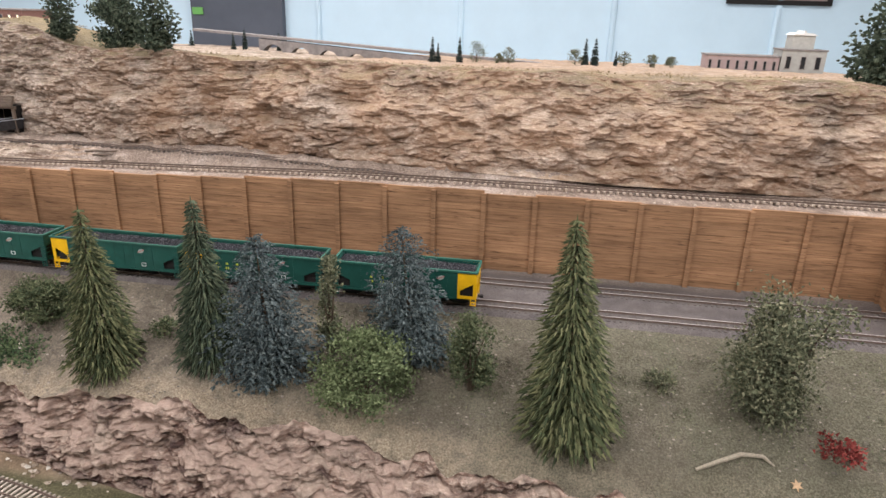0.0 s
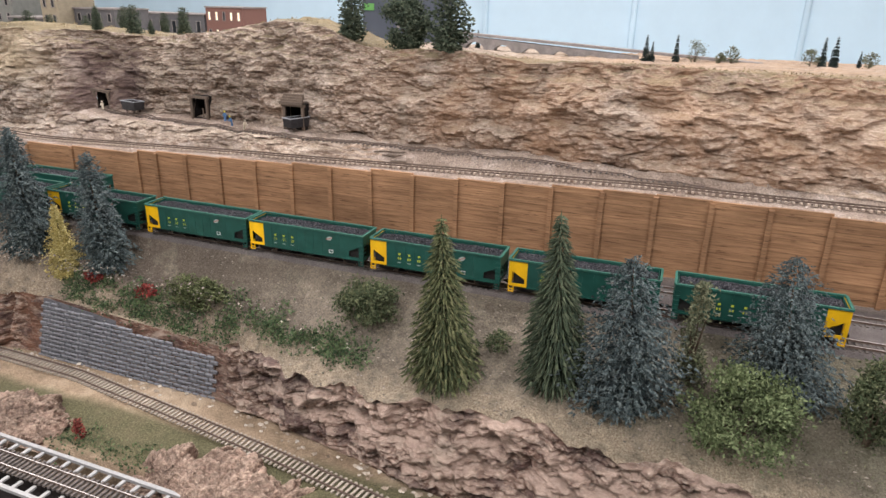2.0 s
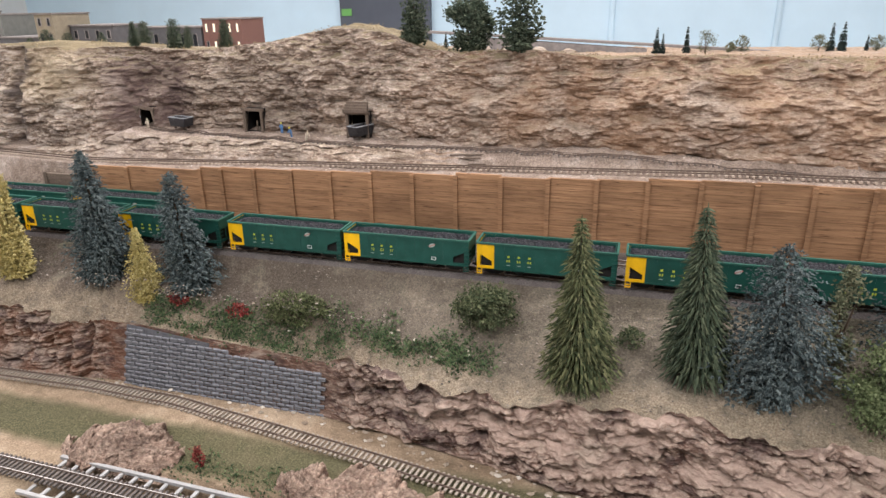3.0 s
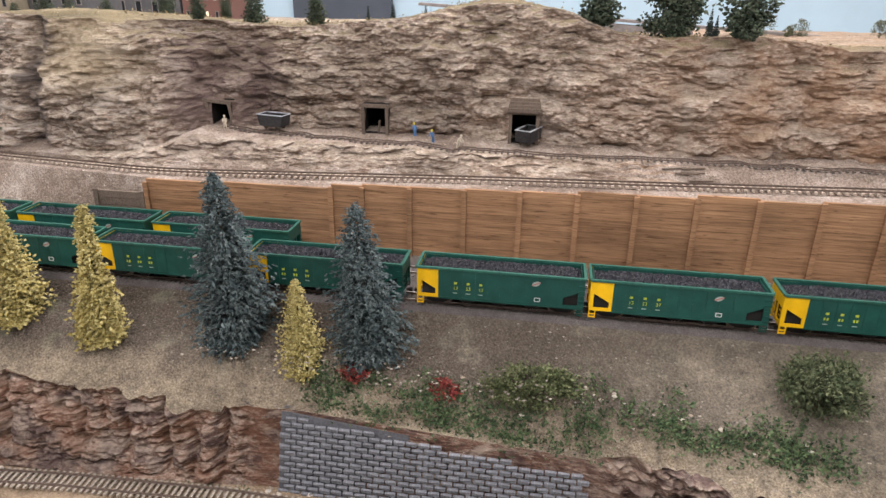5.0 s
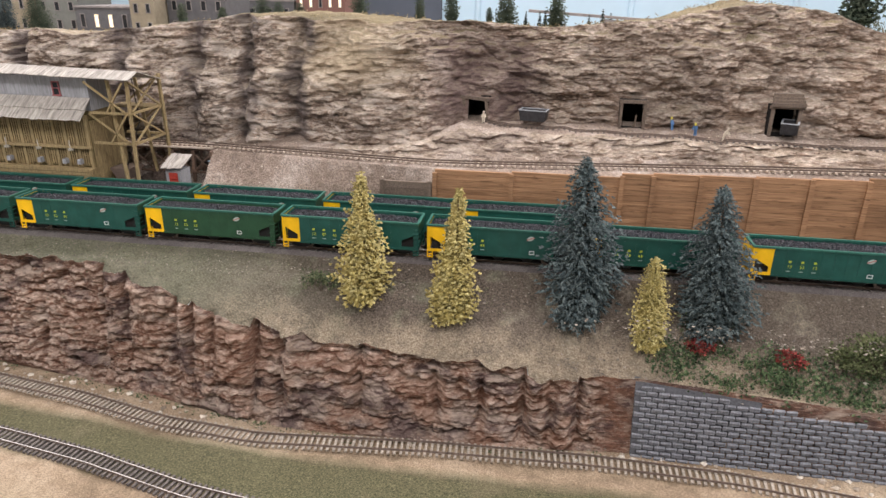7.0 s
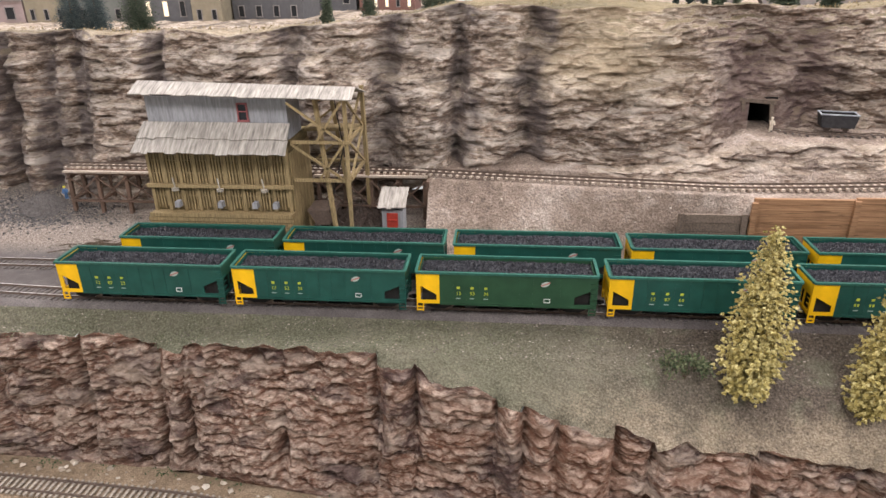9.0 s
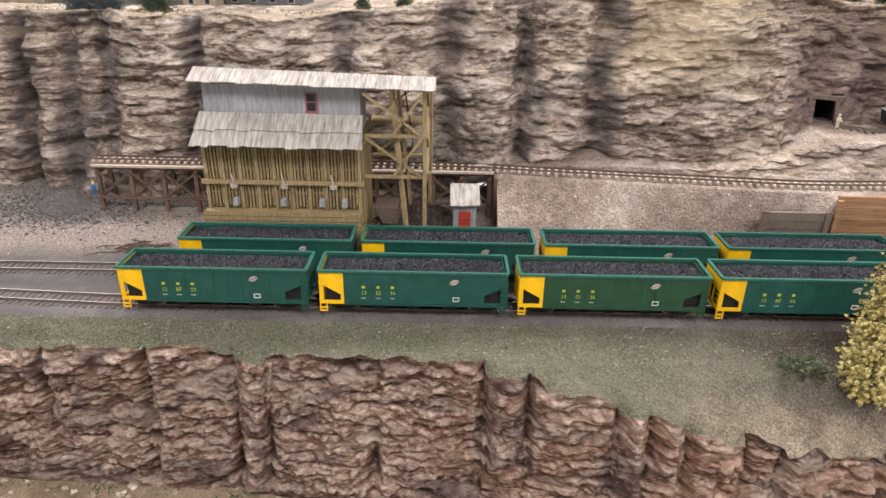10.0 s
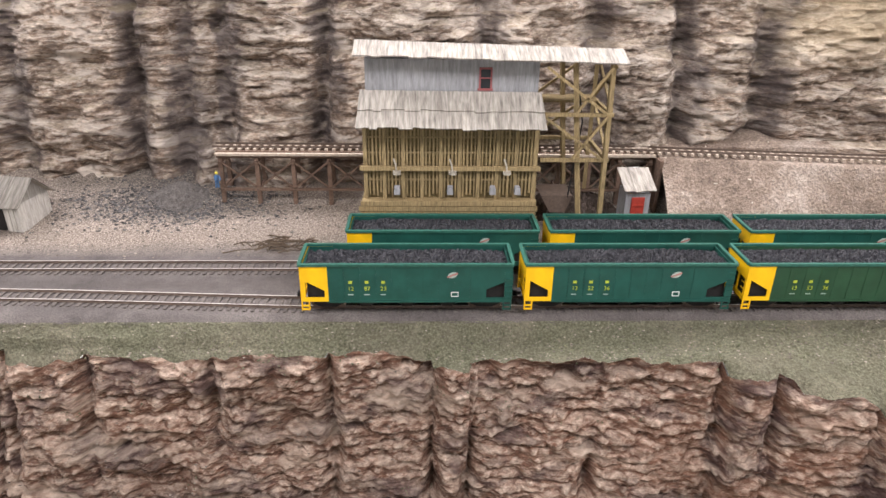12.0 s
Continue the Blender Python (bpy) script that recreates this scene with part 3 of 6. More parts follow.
# bare layered rock on the bench's steep front
bench.data.materials.append(M_back)
for p in bench.data.polygons:
    c = p.center
    if -1.64 < c.x < -0.84 + 0.05 * math.sin(c.y * 900) and 0.846 + 0.004 * math.sin(c.x * 90) < c.y < 0.880 + 0.004 * math.sin(c.x * 130):
        p.material_index = 1

# the hill behind
C_foot = curve([-3, -1.95, -1.85, -1.6, -1.5, -1.45, -0.95, -0.85, -0.6, -0.3, 0, 0.4, 1], [0.90, 0.90, 0.90, 0.868, 0.865, 0.925, 0.925, 0.90, 0.89, 0.875, 0.86, 0.875, 0.88],
               [0.012, 0.012, 0.05, 0.075, 0.085, 0.115, 0.115, 0.113, 0.113, 0.115, 0.112, 0.11, 0.10])
TOP_X = [-3, -2.4, -2.1, -1.9, -1.8, -1.6, -1.49, -1.3, -1.17, -1.05, -0.95, -0.88, -0.66, -0.3, 0, 0.3, 0.42, 0.55, 1]
C_top = curve(TOP_X, [0.98, 0.945, 0.945, 0.945, 0.94, 0.925, 0.945, 0.97, 0.97, 0.97, 0.96, 0.95, 0.935, 0.96, 0.96, 0.955, 0.96, 0.96, 0.96],
              [0.245, 0.236, 0.238, 0.252, 0.266, 0.270, 0.264, 0.260, 0.274, 0.298, 0.286, 0.262, 0.255, 0.250, 0.250, 0.254, 0.244, 0.208, 0.185])
C_belly = lambda x: (C_foot(x)[0] * 0.62 + C_top(x)[0] * 0.38, C_foot(x)[1] * 0.45 + C_top(x)[1] * 0.55)
C_pl1 = lambda x: (C_top(x)[0] + 0.12, C_top(x)[1] - 0.008 + 0.010 * np.exp(-((x + 1.05) / 0.12) ** 2) + 0.012 * np.exp(-((x + 1.72) / 0.16) ** 2))
C_pl2 = lambda x: (1.45 + 0 * x, np.interp(x, [-3, -2.0, -1.7, -1.3, -1.0, -0.5, -0.2, 0.4, 1], [0.186, 0.19, 0.235, 0.228, 0.205, 0.195, 0.212, 0.215, 0.20]))
C_pl3 = lambda x: (2.95 + 0 * x, np.interp(x, [-3, -1.3, -0.8, 0.4, 1], [0.15, 0.15, 0.145, 0.145, 0.14]))

PORTALS = [(-1.428, 0.030, 0.034), (-1.199, 0.030, 0.036), (-0.992, 0.032, 0.038)]


def hill_wobble(x, y, z, s):
    f = np.clip(s / 0.1, 0, 1) * np.clip((2.5 - s) / 0.7, 0, 1)
    big = fbm(x * 7, z * 8, 1.5, 3) * 0.055
    rug = np.clip(vnoise(x * 6, z * 10, 8.0) * 1.6 - 0.15, 0.25, 1)
    east = np.clip((x + 0.95) / 0.3, 0, 1)
    dip = 0.10 * np.sin(x * 5.0 + 1.0) * east
    west = np.clip((-1.45 - x) / 0.2, 0, 1)
    part = np.clip(2.2 * vnoise(x * 8, z * 18, 5.0) - 0.5, 0, 1)
    beds = layers(x, z, 0.014, 0.010, 14, 4.0, 0.04, 0.014) * part + layers(x, z + dip * 0.1, 0.0062, 0.0080, 30, 5.0, -0.03, 0.010) + layers(x, z, 0.0031, 0.0044, 55, 6.0, 0, 0.006)
    face = -big + lumps(x, y, z, 0.75) * (0.15 + 0.55 * rug) + beds * (0.55 + 0.4 * west) + crags(x, y, z, 24) * 1.35
    xx = x + 0.015 * fbm(x * 9, z * 12, 2.0, 2) - 0.04 * (z - 0.12)
    gully = 0
    for k, gx in enumerate(GULLIES):
        gully = gully + 0.024 * np.exp(-((xx - gx) / (0.010 + 0.004 * (k % 3))) ** 2)
    calm = 1.0
    for px, pw, ph in PORTALS:
        calm = calm * (1 - 0.9 * np.exp(-((x - px) / 0.03) ** 4 - ((z - 0.135) / 0.035) ** 4))
    dz = fbm(x * 9, y * 9, 4.5, 4) * 0.014 * np.clip(s - 2, 0, 1) * np.clip((3.4 - s) / 1.0, 0.25, 1) + fbm(x * 60, y * 60, 2.5, 3) * 0.010 * np.clip(s - 1.5, 0, 1) + fbm(x * 12, 3.0, 2.0, 3) * 0.016 * np.exp(-((s - 2) / 0.5) ** 2)
    return face * calm * f + gully * f, dz


def portal_cut(x, y, z):
    out = np.zeros(x.shape, bool)
    for px, pw, ph in PORTALS:
        out |= (np.abs(x - px) < pw / 2) & (z < 0.122 + ph) & (y < 0.99)
    return out


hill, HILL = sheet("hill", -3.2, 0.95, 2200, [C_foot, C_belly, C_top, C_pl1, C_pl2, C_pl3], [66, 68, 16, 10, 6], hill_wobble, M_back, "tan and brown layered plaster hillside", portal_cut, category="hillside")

# ---- setting: the room ----
bm = bmesh.new()
box(bm, -6, 4, 4.96, 5.1, -1.1, 1.6)
link("wall_back", bm, M_wall, None, "pale sky-blue painted panel wall", kind="structure", category="wall")
bm = bmesh.new()
box(bm, -2.86, -2.13, 4.9, 4.955, -1.1, 1.2)
link("door_1", bm, M_dark, None, "dark grey painted door in the blue wall", kind="structure", category="door")
for sx in (-0.80, 0.27, 1.34, -1.87):
    bm = bmesh.new()
    rod(bm, [(sx, 4.955, -1.0), (sx, 4.955, 1.55)], 0.02, 8)
    link("trim", bm, M_wall, None, "rounded blue joint strip on the wall", kind="structure", category="trim")
for n, b in (("wall_left", (-6.1, -6, -2.5, 5.1)), ("wall_right", (4, 4.1, -2.5, 5.1)), ("wall_front", (-6.1, 4.1, -2.6, -2.5))):
    bm = bmesh.new()
    box(bm, *b, -1.1, 1.6)
    link(n, bm, M_room, None, "plain white room wall", kind="structure", category="wall")
for n, z in (("floor", -1.12), ("ceiling", 1.6)):
    bm = bmesh.new()
    box(bm, -6.1, 4.1, -2.6, 5.1, z, z + 0.02)
    link(n, bm, M_room, None, "plain " + n, kind="structure", category=n)
bm = bmesh.new()
box(bm, -2.75, 0.75, 0.10, 0.12, -1.1, -0.17)
link("fascia", bm, M_room, None, "plain board closing the layout's front", kind="structure", category="panel")


# ---- tracks ----
def track(name, path, gauge, mats, label, tie_len, tie_w, tie_gap, rail_h=0.0022, tie_h=0.0016):
    """A length of track along path(u) -> (x, y, z) for u in 0..1: two rails and its sleepers."""
    t = thing(name, label, "track")
    n = 120
    pts = [Vector(path(k / n)) for k in range(n + 1)]
    length = sum((b - a).length for a, b in zip(pts, pts[1:]))
    nor = []
    for k in range(n + 1):
        d = pts[min(k + 1, n)] - pts[max(k - 1, 0)]
        nor.append(Vector((-d.y, d.x, 0)).normalized())
    for side in (-1, 1):
        bm = bmesh.new()
        w = 0.0009
        prof = [(-w, 0), (-w * 0.5, rail_h * 0.3), (-w * 0.55, rail_h), (w * 0.55, rail_h), (w * 0.5, rail_h * 0.3), (w, 0)]
        rings = [[bm.verts.new(p + q * (side * gauge / 2 + a) + Vector((0, 0, tie_h + h))) for a, h in prof] for p, q in zip(pts, nor)]
        for a, b in zip(rings, rings[1:]):
            for k in range(5):
                f = bm.faces.new((a[k], b[k], b[k + 1], a[k + 1]))
                f.material_index = 1 if k == 2 else 0
        me = bpy.data.meshes.new("rail")
        bm.to_mesh(me)
        bm.free()
        me.materials.append(mats[0])
        me.materials.append(mats[1])
        obj("rail", me, None, t)
    count = int(length / tie_gap)
    bm = bmesh.new()
    box(bm, -tie_w / 2, tie_w / 2, -tie_len / 2, tie_len / 2, -0.001, tie_h)
    tie = bpy.data.meshes.new("sleeper")
    bm.to_mesh(tie)
    bm.free()
    tie.materials.append(mats[2])
    rest = bmesh.new()
    for k in range(count):
        u = (k + 0.5) / count * n
        i = min(int(u), n - 1)
        p = pts[i].lerp(pts[i + 1], u - i)
        d = pts[i + 1] - pts[i]
        m = Matrix.Translation(p) @ Matrix.Rotation(math.atan2(d.y, d.x) + random.uniform(-0.03, 0.03), 4, "Z")
        if k < 300:
            o = new("sleeper", tie)
            o.parent = t
            o.matrix_local = m
        else:
            box(rest, -tie_w / 2, tie_w / 2, -tie_len / 2, tie_len / 2, -0.001, tie_h, m)
    if rest.verts:
        link("sleeper_rest", rest, mats[2], t, kind="stuff")
    else:
        rest.free()
    return t


def along(x0, x1, fy, fz):
    return lambda u: (x0 + (x1 - x0) * u, float(fy(x0 + (x1 - x0) * u)), float(fz(x0 + (x1 - x0) * u)))


track("near_yard_track", along(-2.72, 0.45, lambda x: np.interp(x, [-2.8, -2.4, -2.2], [0.70, 0.684, 0.672]), lambda x: 0.0004), 0.0165, (M_rust, M_steel, M_tie), "weathered yard track with dark sleepers under the wagons", 0.030, 0.0028, 0.0068, 0.0024, 0.0006)
track("far_yard_track", along(-2.72, 0.45, lambda x: np.interp(x, [-2.8, 0.45], [0.742, 0.742]), lambda x: 0.0004), 0.0165, (M_rust, M_steel, M_tie), "weathered yard track beside the board fence", 0.030, 0.0028, 0.0068, 0.0024, 0.0006)
track("upper_mine_track", along(-2.32, 0.7, up_y, lambda x: float(up_z(x)) + 0.0), 0.0125, (M_rust, M_rust, M_pale_tie), "light mine track with pale sleepers above the fence", 0.022, 0.003, 0.0085)


def front_y(x):
    return np.interp(x, [-2.75, -2.37, -2.05, -1.87, -1.74, -1.62, -1.43, -1.25, -1.1, -1.03, -0.93, -0.765, -0.63, -0.5, 0], [0.575, 0.570, 0.553, 0.527, 0.498, 0.488, 0.506, 0.514, 0.510, 0.500, 0.487, 0.463, 0.440, 0.41, 0.29])


track("front_track", along(-2.72, -0.1, front_y, lambda x: -0.162), 0.0165, (M_rust, M_rust, M_front_tie), "rusty main-line track below the rock face", 0.027, 0.0028, 0.0068, 0.0022, 0.0008)

# ---- board fence ----
fence = thing("board_fence", "tall brown-stained horizontal board retaining fence behind the yard", "fence")
posts = [-1.47, -1.365, -1.22, -1.18] + [-1.12 + 0.0668 * k for k in range(21)] + [0.262, 0.3145]
for a, b in zip(posts, posts[1:]):
    z1 = float(fence_top((a + b) / 2)) + random.uniform(-0.0022, 0.0022)
    n = 12
    for k in range(n):
        bm = bmesh.new()
        h = z1 / n
        d = random.uniform(0, 0.0008)
        box(bm, a, b, 0.786 - d, 0.790, k * h + 0.00015, (k + 1) * h - 0.00015)
        link("board", bm, M_fence, fence)
for a in posts:
    bm = bmesh.new()
    box(bm, a - 0.003, a + 0.003, 0.7815, 0.7855, 0, float(fence_top(a)) - 0.001)
    link("post", bm, M_fence, fence)


# ---- hopper wagons ----
HL, HW = 0.173, 0.039


def extrude_poly(bm, pts, y0, y1):
    a = [bm.verts.new((x, y0, z)) for x, z in pts]
    b = [bm.verts.new((x, y1, z)) for x, z in pts]
    n = len(pts)
    bm.faces.new(a)
    bm.faces.new(b[::-1])
    for k in range(n):
        bm.faces.new((a[k], b[k], b[(k + 1) % n], a[(k + 1) % n]))


def bars(bm, x, z, w, h, y, t=0.0002):
    box(bm, x, x + w, y - t, y + 0.0001, z, z + h)


def hopper(number, M_body=M_green):
    """A three-bay open hopper wagon, its yellow end at -x; z from the rail's foot."""
    car = thing("hopper_wagon", "dark green open hopper wagon with yellow end, heaped with coal", "railway wagon", "coal train")
    L, W = HL / 2, HW / 2
    zb, zt = 0.0145, 0.047
    for s in (-1, 1):
        y0 = s * W
        y1 = s * (W - 0.0012)
        bm = bmesh.new()
        # middle plate, then the cut end at +x
        extrude_poly(bm, [(-L + 0.0225, zb), (L - 0.021, zb), (L - 0.021, zt), (-L + 0.0225, zt)], y0, y1)
        extrude_poly(bm, [(L - 0.021, zb + 0.011), (L - 0.006, zb + 0.018), (L - 0.006, zt), (L - 0.021, zt)], y0, y1)
        extrude_poly(bm, [(L - 0.006, zb), (L, zb), (L, zt), (L - 0.006, zt)], y0, y1)
        extrude_poly(bm, [(L - 0.021, zb), (L - 0.006, zb), (L - 0.006, zb + 0.003), (L - 0.021, zb + 0.003)], y0, y1)
        side = link("side_panel", bm, M_body, car)
        for k in range(1, 10):
            bm = bmesh.new()
            x = -L + 0.0225 + k * 0.0129
            box(bm, x - 0.0003, x + 0.0003, min(y0, y0 + s * 0.0003), max(y0, y0 + s * 0.0003), zb + 0.0015, zt)
            link("rib", bm, M_body, side)
        bm = bmesh.new()
        extrude_poly(bm, [(-L, zb), (-L + 0.004, zb), (-L + 0.004, zt), (-L, zt)], y0, y1)
        extrude_poly(bm, [(-L + 0.004, zb + 0.019), (-L + 0.0195, zb + 0.010), (-L + 0.0195, zt), (-L + 0.004, zt)], y0, y1)
        extrude_poly(bm, [(-L + 0.004, zb), (-L + 0.0195, zb), (-L + 0.0195, zb + 0.0035), (-L + 0.004, zb + 0.0035)], y0, y1)
        extrude_poly(bm, [(-L + 0.0195, zb), (-L + 0.0225, zb), (-L + 0.0225, zt), (-L + 0.0195, zt)], y0, y1)
        link("end_panel", bm, M_yellow, car, "bright yellow end panel with cut-out")
        # bottom sill
        bm = bmesh.new()
        box(bm, -L + 0.0225, L, min(y0, y0 + s * 0.0006), max(y0, y0 + s * 0.0006), zb - 0.0008, zb + 0.0012)
        link("side_sill", bm, M_body, car)
        # steps and ladders
        for e, m in ((-1, M_yellow), (1, M_body)):
            bm = bmesh.new()
            xa, xb = e * (L - 0.0005), e * (L - 0.0065)
            for x in (xa, xb):
                box(bm, x - 0.0005, x + 0.0005, y0 - 0.0007, y0 + 0.0007, 0.0065, zb)
            for z in (0.0068, 0.0102):
                box(bm, min(xa, xb), max(xa, xb), y0 - 0.0007, y0 + 0.0007, z, z + 0.0011)
            link("step", bm, m, car)
        bm = bmesh.new()
        for k in range(5):
            z = zb + 0.003 + 0.0055 * k
            box(bm, L - 0.0063, L + 0.0003, y0 - 0.0009 if s < 0 else y0, y0 if s < 0 else y0 + 0.0009, z, z + 0.0011)
        link("ladder", bm, M_body, car)
    # top rim
    bm = bmesh.new()
    for s in (-1, 1):
        box(bm, -L - 0.0006, L + 0.0006, s * W - 0.0014, s * W + 0.0014, zt, zt + 0.0022)
    for e in (-1, 1):
        box(bm, e * L - 0.0014, e * L + 0.0014, -W + 0.0014, W - 0.0014, zt, zt + 0.0022)
    link("top_rim", bm, M_rim, car, "paler green top rim")
    # ends: upper plate, corner posts, slope sheet
    for e, m in ((-1, M_yellow), (1, M_body)):
        bm = bmesh.new()
        xa = e * L
        box(bm, min(xa, xa - e * 0.0012), max(xa, xa - e * 0.0012), -W + 0.0013, W - 0.0013, zb + 0.019, zt)
        for y in (-W + 0.0022, -0.004, 0.004, W - 0.0022):
            box(bm, min(xa, xa - e * 0.0014), max(xa, xa - e * 0.0014), y - 0.0008, y + 0.0008, zb, zb + 0.019)
        box(bm, min(xa, xa - e * 0.002), max(xa, xa - e * 0.002), -W + 0.0013, W - 0.0013, zb, zb + 0.003)
        for k in range(4):
            z = zb + 0.004 + 0.0055 * k
            box(bm, xa - 0.0004, xa + 0.0004 + e * 0.0006, -W + 0.001, -W + 0.0075, z, z + 0.0010)
        link("end_plate", bm, m, car, "yellow end plate with grab irons" if e < 0 else "")
        bm = bmesh.new()
        v = [bm.verts.new(p) for p in ((e * (L - 0.001), -W + 0.0014, zb + 0.02), (e * (L - 0.001), W - 0.0014, zb + 0.02), (e * (L - 0.034), W - 0.0014, zb + 0.002), (e * (L - 0.034), -W + 0.0014, zb + 0.002))]
        v2 = [bm.verts.new(p.co + Vector((-e * 0.001, 0, 0.001))) for p in v]
        for f in ((0, 1, 2, 3), (7, 6, 5, 4), (0, 4, 5, 1), (1, 5, 6, 2), (2, 6, 7, 3), (3, 7, 4, 0)):
            bm.faces.new([(v + v2)[i] for i in f])
        link("slope_sheet", bm, M_black, car)
        # coupler
        bm = bmesh.new()
        box(bm, min(xa, xa + e * 0.004), max(xa, xa + e * 0.004), -0.001, 0.001, 0.0105, 0.0125)
        box(bm, min(xa + e * 0.003, xa + e * 0.0065), max(xa + e * 0.003, xa + e * 0.0065), -0.002, 0.002, 0.0098, 0.0132)
        link("coupler", bm, M_black, car)
        # truck
        bm = bmesh.new()
        xc = e * (L - 0.021)
        for y in (-0.0115, 0.0115):
            extrude_poly(bm, [(xc - 0.0125, 0.0085), (xc - 0.006, 0.0055), (xc + 0.006, 0.0055), (xc + 0.0125, 0.0085), (xc + 0.010, 0.0115), (xc - 0.010, 0.0115)], y - 0.001, y + 0.001)
        box(bm, xc - 0.002, xc + 0.002, -0.0105, 0.0105, 0.007, 0.012)
        truck = link("truck", bm, M_black, car)
        for dx in (-0.010, 0.010):
            bm = bmesh.new()
            for y in (-0.0085, 0.0085):
                rod(bm, [(xc + dx, y - 0.0011, 0.0085), (xc + dx, y + 0.0011, 0.0085)], 0.0048, 14)
            rod(bm, [(xc + dx, -0.0074, 0.0085), (xc + dx, 0.0074, 0.0085)], 0.001, 6)
            link("wheelset", bm, M_rust, truck)
        # green lining inside; black block added to paint the shade behind the cut-outs
        bm = bmesh.new()
        xi = e * (L - 0.0026)
        box(bm, min(xi, xi - e * 0.0008), max(xi, xi - e * 0.0008), -W + 0.0016, W - 0.0016, zb + 0.022, zt)
        if e < 0:
            for s in (-1, 1):
                yi = s * (W - 0.0017)
                box(bm, -L + 0.0036, -L + 0.024, min(yi, yi - s * 0.0006), max(yi, yi - s * 0.0006), zb + 0.022, zt)
        link("inner_lining", bm, M_body, car)
        bm = bmesh.new()
        box(bm, min(e * (L - 0.005), e * (L - 0.030)), max(e * (L - 0.005), e * (L - 0.030)), -W + 0.004, W - 0.004, zb + 0.001, zb + 0.0195)
        link("end_hollow", bm, M_black, car)
    # bays under the body
    for k in (-1, 0, 1):
        bm = bmesh.new()
        extrude_poly(bm, [(k * 0.034 - 0.012, zb - 0.0005), (k * 0.034 - 0.004, 0.0065), (k * 0.034 + 0.004, 0.0065), (k * 0.034 + 0.012, zb - 0.0005)], -0.013, 0.013)
        link("discharge_bay", bm, M_black, car)
    bm = bmesh.new()
    box(bm, -L + 0.034, L - 0.034, -W + 0.0015, W - 0.0015, zb + 0.0015, zb + 0.0025)
    link("floor_plate", bm, M_black, car)
    # coal: a heaped uneven surface of lumps
    rs = np.random.RandomState(number % 997)
    nx, ny = 110, 26
    xs, ys = np.linspace(-L + 0.002, L - 0.002, nx), np.linspace(-W + 0.0016, W - 0.0016, ny)
    gx, gy = np.meshgrid(xs, ys)
    heap = 0.0048 * (1 - (np.abs(gy) / W) ** 2.5) * (1 - (np.abs(gx) / L) ** 8)
    gz = 0.0424 + heap + 0.0022 * fbm(gx * 40 + number % 13, gy * 90, 1.0, 2) + rs.uniform(-0.0019, 0.0019, gx.shape)
    co = np.stack([gx + rs.uniform(-4e-4, 4e-4, gx.shape), gy + rs.uniform(-2e-4, 2e-4, gx.shape), gz], -1).reshape(-1, 3)
    i = np.arange(nx * ny).reshape(ny, nx)
    me = bpy.data.meshes.new("coal_load")
    me.from_pydata(co.tolist(), [], np.stack([i[:-1, :-1], i[:-1, 1:], i[1:, 1:], i[1:, :-1]], -1).reshape(-1, 4).tolist())
    obj("coal_load", me, M_coal, car, "heaped black model coal")
    # lettering on both sides: bars for the owner's initials, the number, a tilted oval badge, a square stencil
    digits = str(number) if number > 1000 else ""
    for s in (-1, 1):
        turn = pose(0, 0, 0, 0, 0, 0 if s < 0 else 180)
        mats = turn @ Matrix.Translation((-L + (0.0385 if s < 0 else 0.045), -W - 0.0004, 0))
        for k in range(3):
            bm = bmesh.new()
            box(bm, k * 0.0133 + 0.0008, k * 0.0133 + 0.0038, -0.0001, 0.0002, zb + 0.0168, zb + 0.0192, mats)
            link("initial", bm, M_letter, car, "yellow painted initial as a bar")
            bm = bmesh.new()
            box(bm, k * 0.0133, k * 0.0133 + 0.0045, -0.0001, 0.0002, zb + 0.0062, zb + 0.0070, mats)
            link("stencil_line", bm, M_faded, car, "faded stencilled line")
        if digits:
            for k in range(3):
                link("number", text_mesh(digits[2 * k:2 * k + 2], 0.0052, mats @ pose(k * 0.0133, -0.0001, zb + 0.0105, 90)), M_letter, car, "yellow painted wagon number")
        else:
            for k in range(3):
                for j in (0, 0.0028):
                    bm = bmesh.new()
                    box(bm, k * 0.0133 + j, k * 0.0133 + j + 0.0016, -0.0001, 0.0002, zb + 0.0108, zb + 0.0136, mats)
                    link("digit", bm, M_letter, car, "yellow painted digit as a bar")
        bx = 0.0855
        bm = bmesh.new()
        bmesh.ops.create_circle(bm, cap_ends=True, radius=0.0042, segments=20, matrix=mats @ pose(bx, -0.0001, zb + 0.0245) @ Matrix.Rotation(radians(-22), 4, "Y") @ Matrix.Diagonal((1.0, 1, 0.62, 1)) @ pose(0, 0, 0, 90))
        badge = link("badge", bm, M_faded, car, "faded pale oval badge")
        bm = bmesh.new()
        box(bm, -0.0046, 0.0046, -0.0003, 0.0001, -0.0007, 0.0007, mats @ pose(bx, -0.0001, zb + 0.0245) @ Matrix.Rotation(radians(-22), 4, "Y"))
        link("badge_bar", bm, M_badge, badge)
        bm = bmesh.new()
        for a in ((0, 0.006, 0, 0.0006), (0, 0.006, 0.0038, 0.0044), (0, 0.0006, 0.0006, 0.0038), (0.0054, 0.006, 0.0006, 0.0038)):
            box(bm, bx - 0.001 + a[0], bx - 0.001 + a[1], -0.0001, 0.0002, zb + 0.0045 + a[2], zb + 0.0045 + a[3], mats)
        link("square_stencil", bm, M_white, car, "small white outlined square")
    return car


